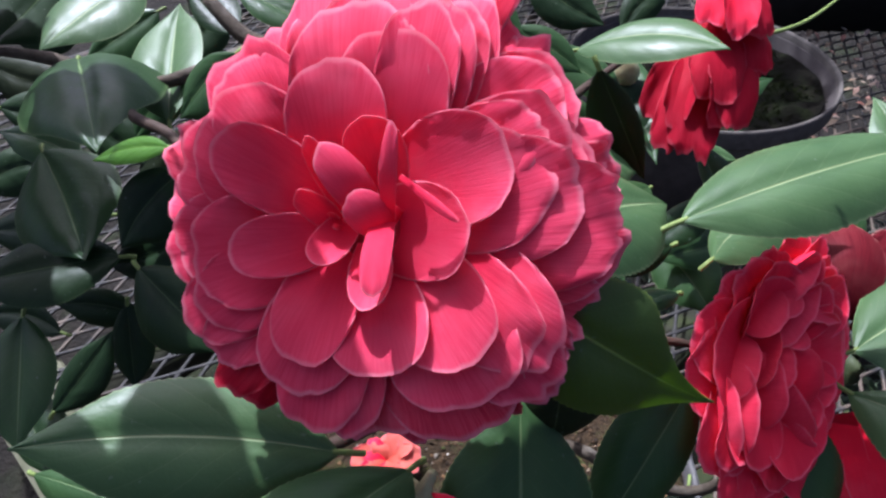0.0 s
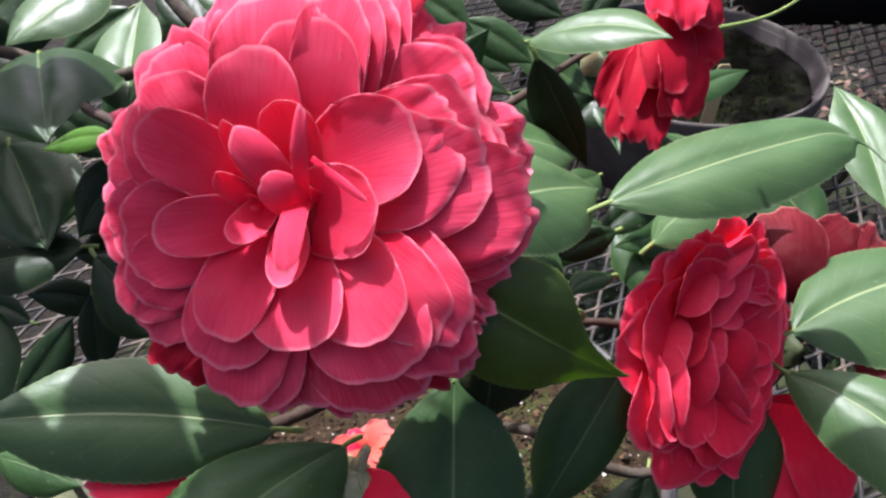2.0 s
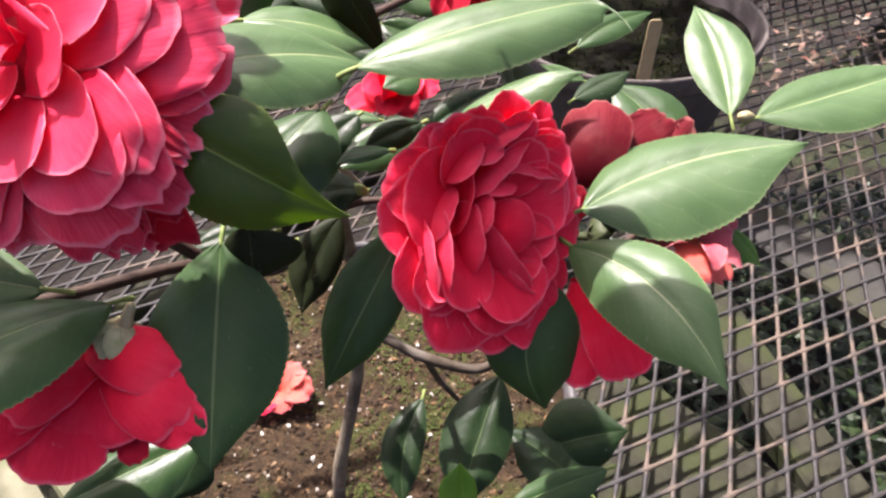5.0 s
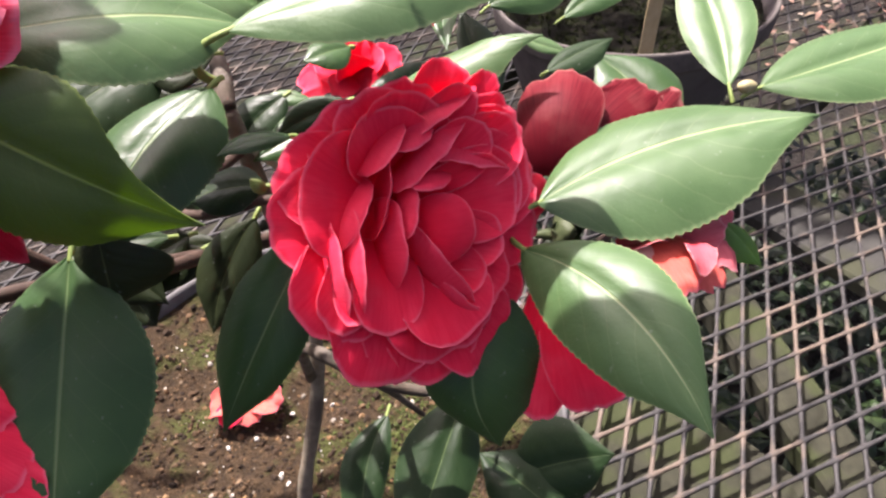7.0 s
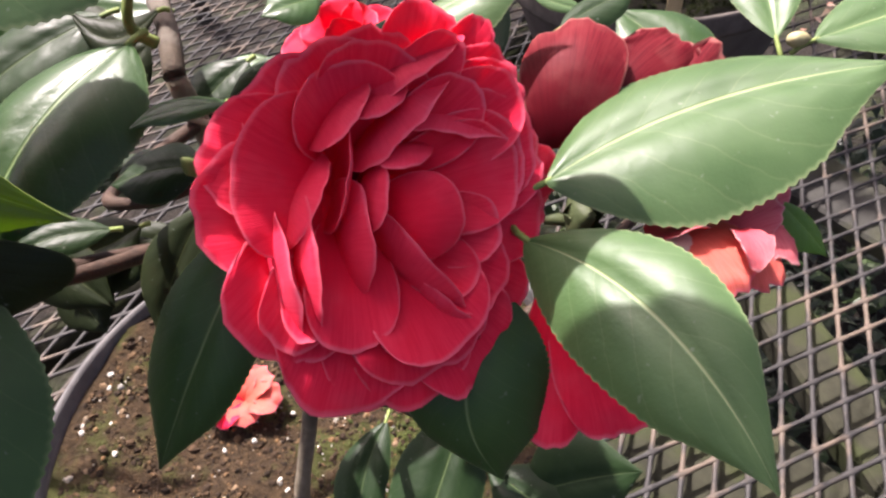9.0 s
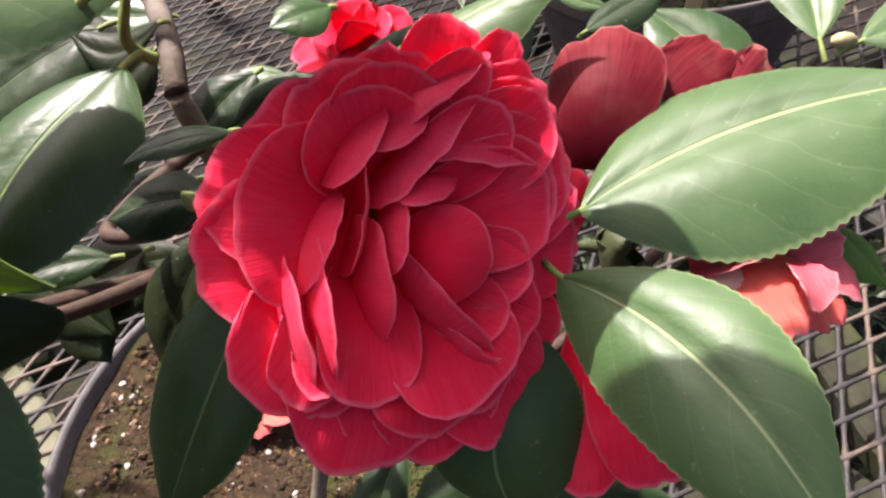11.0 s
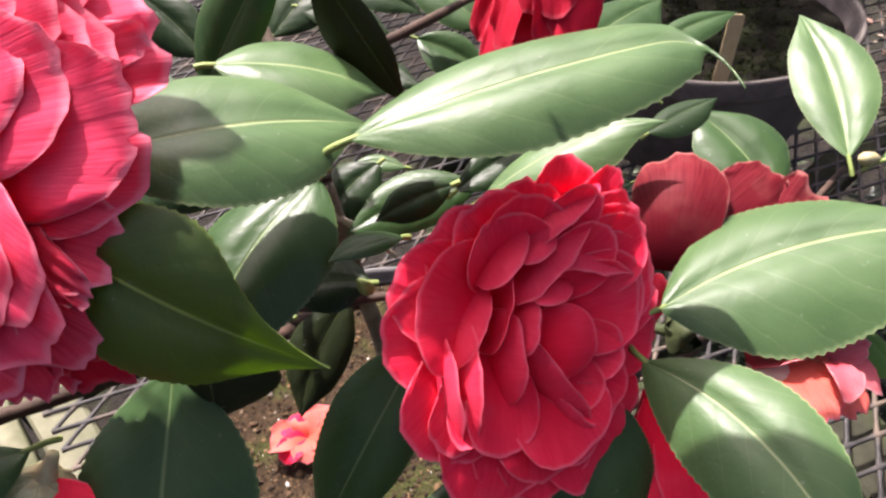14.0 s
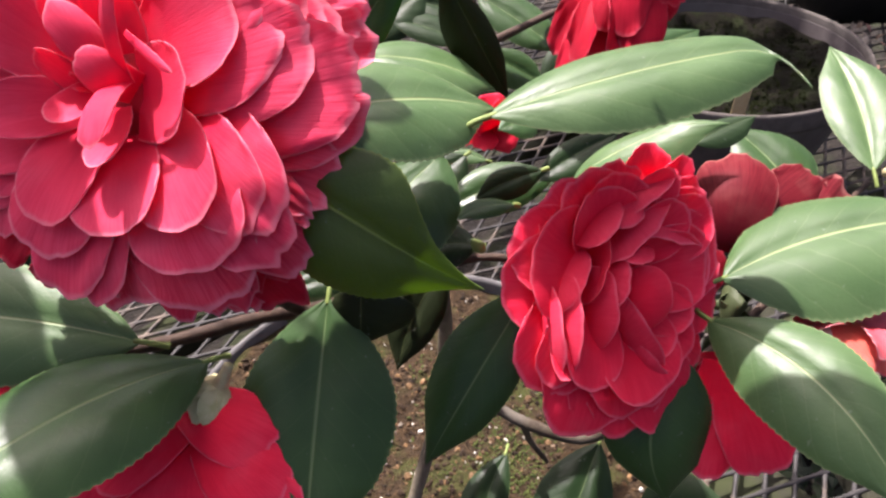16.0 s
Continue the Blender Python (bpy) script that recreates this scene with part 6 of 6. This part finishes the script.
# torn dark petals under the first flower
loose_petal(first, (0.0068, 0.1412, 1.2890), (0.0256, 0.1347, 1.2733), (0.28, -0.87, 0.41), 0.0173, PETAL_DARK_SHADED, bow=0.1, cup=0.3, ruffle=4.0)
loose_petal(first, (0.0069, 0.1388, 1.2833), (0.0183, 0.1242, 1.2628), (0.29, -0.77, 0.57), 0.0188, PETAL_DARK_SHADED, bow=0.1, cup=-0.3, ruffle=4.0)
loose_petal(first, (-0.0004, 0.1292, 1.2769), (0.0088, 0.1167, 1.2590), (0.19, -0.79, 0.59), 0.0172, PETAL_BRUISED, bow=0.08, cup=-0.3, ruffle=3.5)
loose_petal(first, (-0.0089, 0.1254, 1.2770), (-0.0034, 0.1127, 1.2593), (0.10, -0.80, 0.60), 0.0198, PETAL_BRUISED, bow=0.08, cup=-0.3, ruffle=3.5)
loose_petal(first, (-0.0290, 0.1468, 1.2802), (-0.0597, 0.1267, 1.2631), (-0.09, -0.74, 0.67), 0.0241, PETAL_DARK_SHADED, bow=0.05, cup=-0.2, ruffle=3.5)
loose_petal(first, (-0.0189, 0.1455, 1.2785), (-0.0113, 0.1221, 1.2526), (0.01, -0.74, 0.67), 0.0222, PETAL_DARK_SHADED, bow=0.05, cup=-0.2, ruffle=4.0)
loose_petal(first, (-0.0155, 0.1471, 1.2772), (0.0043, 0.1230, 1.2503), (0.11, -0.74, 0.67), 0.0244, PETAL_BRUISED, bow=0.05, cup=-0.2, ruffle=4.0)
loose_petal(first, (-0.0115, 0.1485, 1.2786), (0.0217, 0.1263, 1.2536), (0.11, -0.74, 0.67), 0.0244, PETAL_DARK_SHADED, bow=0.05, cup=-0.2, ruffle=4.0)
nodding = flower((-0.0073, 0.1117, 1.2209), (-0.42, -0.42, -0.8), "nodding red camellia flower half hidden under a leaf")
loose_petal(nodding, (-0.0161, 0.1094, 1.2215), (0.0157, 0.0992, 1.2165), (0.05, -0.25, 0.97), 0.0240, PETAL_RED, bow=0.14, cup=-0.35, ruffle=1.2)
loose_petal(nodding, (-0.0137, 0.1056, 1.2190), (-0.0396, 0.0857, 1.2150), (-0.05, -0.35, 0.93), 0.0250, PETAL_RED, bow=0.12, cup=-0.25, ruffle=1.2)
loose_petal(nodding, (-0.0166, 0.0973, 1.2165), (-0.0509, 0.0859, 1.2110), (-0.10, -0.60, 0.79), 0.0200, PETAL_RED, bow=0.08, cup=-0.2, ruffle=1.6)
loose_petal(nodding, (-0.0236, 0.0986, 1.2150), (-0.0619, 0.0791, 1.2090), (-0.15, -0.65, 0.74), 0.0300, PETAL_RED, bow=0.08, cup=-0.2, ruffle=1.8)
loose_petal(nodding, (-0.0127, 0.1041, 1.2160), (-0.0116, 0.0789, 1.2030), (0.05, -0.72, 0.69), 0.0420, PETAL_RED, bow=0.10, cup=-0.15, ruffle=2.2)
loose_petal(nodding, (-0.0199, 0.1019, 1.2140), (-0.0279, 0.0694, 1.1980), (-0.05, -0.75, 0.66), 0.0360, PETAL_RED, bow=0.07, cup=-0.12, ruffle=2.0)
loose_petal(nodding, (-0.0087, 0.1028, 1.2175), (0.0179, 0.0857, 1.2060), (0.30, -0.60, 0.74), 0.0260, PETAL_RED, bow=0.14, cup=-0.3, ruffle=1.6)
loose_petal(nodding, (-0.0020, 0.0954, 1.2120), (0.0222, 0.0836, 1.2020), (0.25, -0.70, 0.67), 0.0200, PETAL_RED, bow=0.08, cup=-0.2, ruffle=2.4)
loose_petal(nodding, (-0.0098, 0.0971, 1.2150), (0.0050, 0.0848, 1.2035), (0.15, -0.72, 0.68), 0.0200, PETAL_DARK_SHADED, bow=0.05, cup=0.2, ruffle=1.5)
loose_petal(nodding, (-0.0149, 0.0876, 1.2010), (-0.0119, 0.0767, 1.1960), (0.05, -0.74, 0.67), 0.0100, PETAL_DARK_SHADED, bow=0.10, cup=0.3, ruffle=2.5)
loose_petal(nodding, (-0.0035, 0.0891, 1.2020), (0.0025, 0.0776, 1.1960), (0.15, -0.72, 0.66), 0.0110, PETAL_DARK_SHADED, bow=0.10, cup=0.3, ruffle=2.5)
loose_petal(nodding, (-0.0189, 0.1035, 1.2120), (-0.0246, 0.0827, 1.1960), (0.00, -0.74, 0.67), 0.0400, PETAL_DARK_SHADED, bow=0.05, cup=0.0, ruffle=1.5)
loose_petal(nodding, (-0.0401, 0.1039, 1.2184), (-0.0896, 0.1052, 1.2327), (-0.14, -0.16, 0.98), 0.0128, PETAL_RED, bow=0.08, cup=-0.3, ruffle=1.5)
loose_petal(nodding, (-0.0393, 0.0992, 1.2161), (-0.0886, 0.0956, 1.2251), (-0.26, -0.50, 0.83), 0.0131, PETAL_RED, bow=0.08, cup=-0.3, ruffle=1.5)
calyx(nodding, -0.006, 0.0115)
# most petals take the darker red, which stands in for shade
hanging = flower((0.1457, 0.3630, 1.2975), (-0.45, 0.05, -0.85), "red camellia flower hanging beside a leaf, seen from its side, shade painted into its petals")
loose_petal(hanging, (0.1362, 0.3488, 1.2715), (0.1070, 0.3136, 1.2419), (-0.28, -0.71, 0.64), 0.0194, PETAL_DARK_SHADED, bow=0.10, cup=0.5, ruffle=3.0)
loose_petal(hanging, (0.1357, 0.3411, 1.2720), (0.1119, 0.2962, 1.2345), (-0.28, -0.71, 0.64), 0.0181, PETAL_DARK_SHADED, bow=0.12, cup=-0.5, ruffle=3.5)
loose_petal(hanging, (0.1344, 0.3373, 1.2738), (0.1159, 0.2999, 1.2446), (-0.44, -0.66, 0.60), 0.0156, PETAL_DARK_SHADED, bow=0.08, cup=0.7, ruffle=3.5)
loose_petal(hanging, (0.1352, 0.3374, 1.2768), (0.1238, 0.2864, 1.2356), (-0.09, -0.74, 0.67), 0.0261, PETAL_DARK_SHADED, bow=0.06, cup=-0.5, ruffle=3.5)
loose_petal(hanging, (0.1356, 0.3326, 1.2760), (0.1321, 0.2925, 1.2482), (0.45, -0.66, 0.60), 0.0190, PETAL_DARK_SHADED, bow=0.10, cup=0.6, ruffle=3.0)
loose_petal(hanging, (0.1389, 0.3375, 1.2858), (0.1340, 0.2969, 1.2589), (0.10, -0.67, 0.74), 0.0284, PETAL_DARK_SHADED, bow=0.10, cup=-0.4, ruffle=3.0)
loose_petal(hanging, (0.1488, 0.3356, 1.2806), (0.1438, 0.2925, 1.2481), (0.20, -0.73, 0.66), 0.0241, PETAL_DARK_SHADED, bow=0.08, cup=-0.4, ruffle=2.5)
loose_petal(hanging, (0.1541, 0.3433, 1.2832), (0.1615, 0.3161, 1.2650), (0.37, -0.62, 0.69), 0.0216, PETAL_DARK_SHADED, bow=0.12, cup=-0.4, ruffle=2.5)
loose_petal(hanging, (0.1453, 0.3489, 1.3013), (0.1539, 0.3188, 1.2830), (0.28, -0.50, 0.82), 0.0311, PETAL_DARK_SHADED, bow=0.14, cup=-0.4, ruffle=2.5)
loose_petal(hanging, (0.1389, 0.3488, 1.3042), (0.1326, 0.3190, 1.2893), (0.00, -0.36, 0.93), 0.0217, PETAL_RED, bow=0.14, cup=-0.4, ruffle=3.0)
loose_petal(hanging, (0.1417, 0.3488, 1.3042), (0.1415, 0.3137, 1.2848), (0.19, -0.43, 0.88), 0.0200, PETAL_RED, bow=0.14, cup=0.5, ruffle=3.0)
loose_petal(hanging, (0.1452, 0.3588, 1.2765), (0.1326, 0.3208, 1.2437), (-0.19, -0.73, 0.66), 0.0313, PETAL_DARK_SHADED, bow=0.05, ruffle=2.0)
loose_petal(hanging, (0.1520, 0.3610, 1.2818), (0.1526, 0.3233, 1.2522), (0.20, -0.73, 0.66), 0.0311, PETAL_DARK_SHADED, bow=0.05, ruffle=2.0)
calyx(hanging, -0.006, 0.010)
small = flower((0.0719, 0.4019, 1.1433), (-0.1, -0.55, 0.6), "small bright red camellia flower behind the leaves")
loose_petal(small, (0.0719, 0.3988, 1.1458), (0.0387, 0.3879, 1.1460), (-0.11, -0.39, 0.91), 0.0273, PETAL_RED, ruffle=2.0)
loose_petal(small, (0.0719, 0.3988, 1.1458), (0.0493, 0.3972, 1.1574), (-0.02, -0.40, 0.92), 0.0273, PETAL_RED, ruffle=2.0)
loose_petal(small, (0.0719, 0.3988, 1.1458), (0.0748, 0.4120, 1.1675), (0.08, -0.32, 0.94), 0.0256, PETAL_RED, cup=0.5, ruffle=2.0)
loose_petal(small, (0.0719, 0.3988, 1.1458), (0.0918, 0.4059, 1.1600), (0.26, -0.47, 0.84), 0.0239, PETAL_RED, cup=0.5, ruffle=2.0)
loose_petal(small, (0.0719, 0.3988, 1.1458), (0.1039, 0.4065, 1.1538), (0.26, -0.47, 0.84), 0.0240, PETAL_RED, ruffle=2.0)
loose_petal(small, (0.0719, 0.3988, 1.1458), (0.0890, 0.3824, 1.1435), (0.14, -0.83, 0.54), 0.0204, PETAL_DARK_SHADED, ruffle=2.5)
loose_petal(small, (0.0719, 0.3988, 1.1458), (0.0631, 0.3758, 1.1460), (-0.05, -0.83, 0.55), 0.0203, PETAL_DARK_SHADED, ruffle=2.5)
loose_petal(small, (0.0719, 0.3988, 1.1458), (0.0697, 0.3933, 1.1632), (0.07, -0.56, 0.83), 0.0253, PETAL_RED, cup=0.7, ruffle=2.5)
calyx(small, -0.008, 0.008)
fallen = flower((-0.0470, 0.3230, 0.8970), (-0.05, -0.2, 1.0), "withered fallen camellia blossom in salmon pink on the soil")
petal(fallen, 200, 0.0309, 0.0022, 0.0257, base=(0.0, 0.0, 0.001), material=PETAL_FADED, bow=0.2, cup=0.3, ruffle=3.5)
petal(fallen, 240, 0.0261, 0.0017, 0.0234, base=(0.0, 0.0, 0.001), material=PETAL_RED, bow=0.2, cup=0.3, ruffle=3.5)
petal(fallen, 300, 0.0214, 0.0034, 0.0234, base=(0.0, 0.0, 0.001), material=PETAL_FADED, bow=0.2, cup=0.3, ruffle=3.5)
petal(fallen, 10, 0.0309, 0.0034, 0.0281, base=(0.0, 0.0, 0.001), material=PETAL_FADED, bow=0.2, cup=0.3, ruffle=3.5)
petal(fallen, 60, 0.0285, 0.0067, 0.0257, base=(0.0, 0.0, 0.001), material=PETAL_FADED, bow=0.2, cup=0.3, ruffle=3.5)
petal(fallen, 110, 0.0190, 0.0078, 0.0234, base=(0.0, 0.0, 0.001), material=PETAL_FADED, bow=0.2, cup=0.3, ruffle=3.5)
petal(fallen, 160, 0.0238, 0.0045, 0.0211, base=(0.0, 0.0, 0.001), material=PETAL_RED, bow=0.2, cup=0.3, ruffle=3.5)


# ---- an unseen tree added beside the bench, so that its crown shades the back pot ----
tree = thing("tree", (-1.04, 2.87, 0.0), "unseen slender tree, added so that its leafy crown shades the bench", "tree")
bm = bmesh.new()
tube(bm, ((0, 0, -0.05), (0.02, -0.02, 0.7), (0.10, -0.10, 1.4), (0.34, -0.36, 1.85), (0.80, -0.78, 2.05)), (0.035, 0.030, 0.024, 0.017, 0.010), 10, 0.15, 40)
part("trunk", bm, BARK, tree)
for i, (x, y, z) in enumerate(((1.05, -0.72, 2.12), (1.2, -1.15, 2.08), (1.5, -1.05, 2.10), (0.95, -1.35, 2.02), (1.45, -1.4, 2.0))):
    part("limb", tube(bmesh.new(), ((0.34, -0.36, 1.85), (0.34 + (x - 0.34) * 0.5, -0.36 + (y + 0.36) * 0.5, 2.02), (x, y, z)), (0.010, 0.007, 0.004), 8, 0.15, 50 + i), BARK, tree)
random.seed(21)
verts, faces = [], []
while len(faces) < 2500:
    v = Vector((random.uniform(-1, 1), random.uniform(-1, 1), random.uniform(-1, 1)))
    if v.length > 1:
        continue
    c = Vector((1.20 + v.x * 0.98, -1.08 + v.y * 0.52, 2.08 + v.z * 0.20))
    a = random.uniform(0, 6.28)
    d = Vector((math.cos(a), math.sin(a), random.uniform(-0.6, 0.2))).normalized() * random.uniform(0.07, 0.11)
    w = d.cross(Vector((random.uniform(-0.4, 0.4), random.uniform(-0.4, 0.4), 1.0))).normalized() * d.length * 0.24
    sag = Vector((0, 0, -0.008))
    k = len(verts)
    verts += [c, c + d * 0.45 + w + sag, c + d * 0.5, c + d * 0.45 - w + sag, c + d + sag * 2]
    faces += [[k, k + 1, k + 2], [k, k + 2, k + 3], [k + 1, k + 4, k + 2], [k + 2, k + 4, k + 3]]
me = bpy.data.meshes.new("crown")
me.from_pydata(verts, [], faces)
me.materials.append(WEED)
crown = new("crown", me)
crown.parent = tree
tagged(crown, "loose crown of small dark leaves, added for shade")
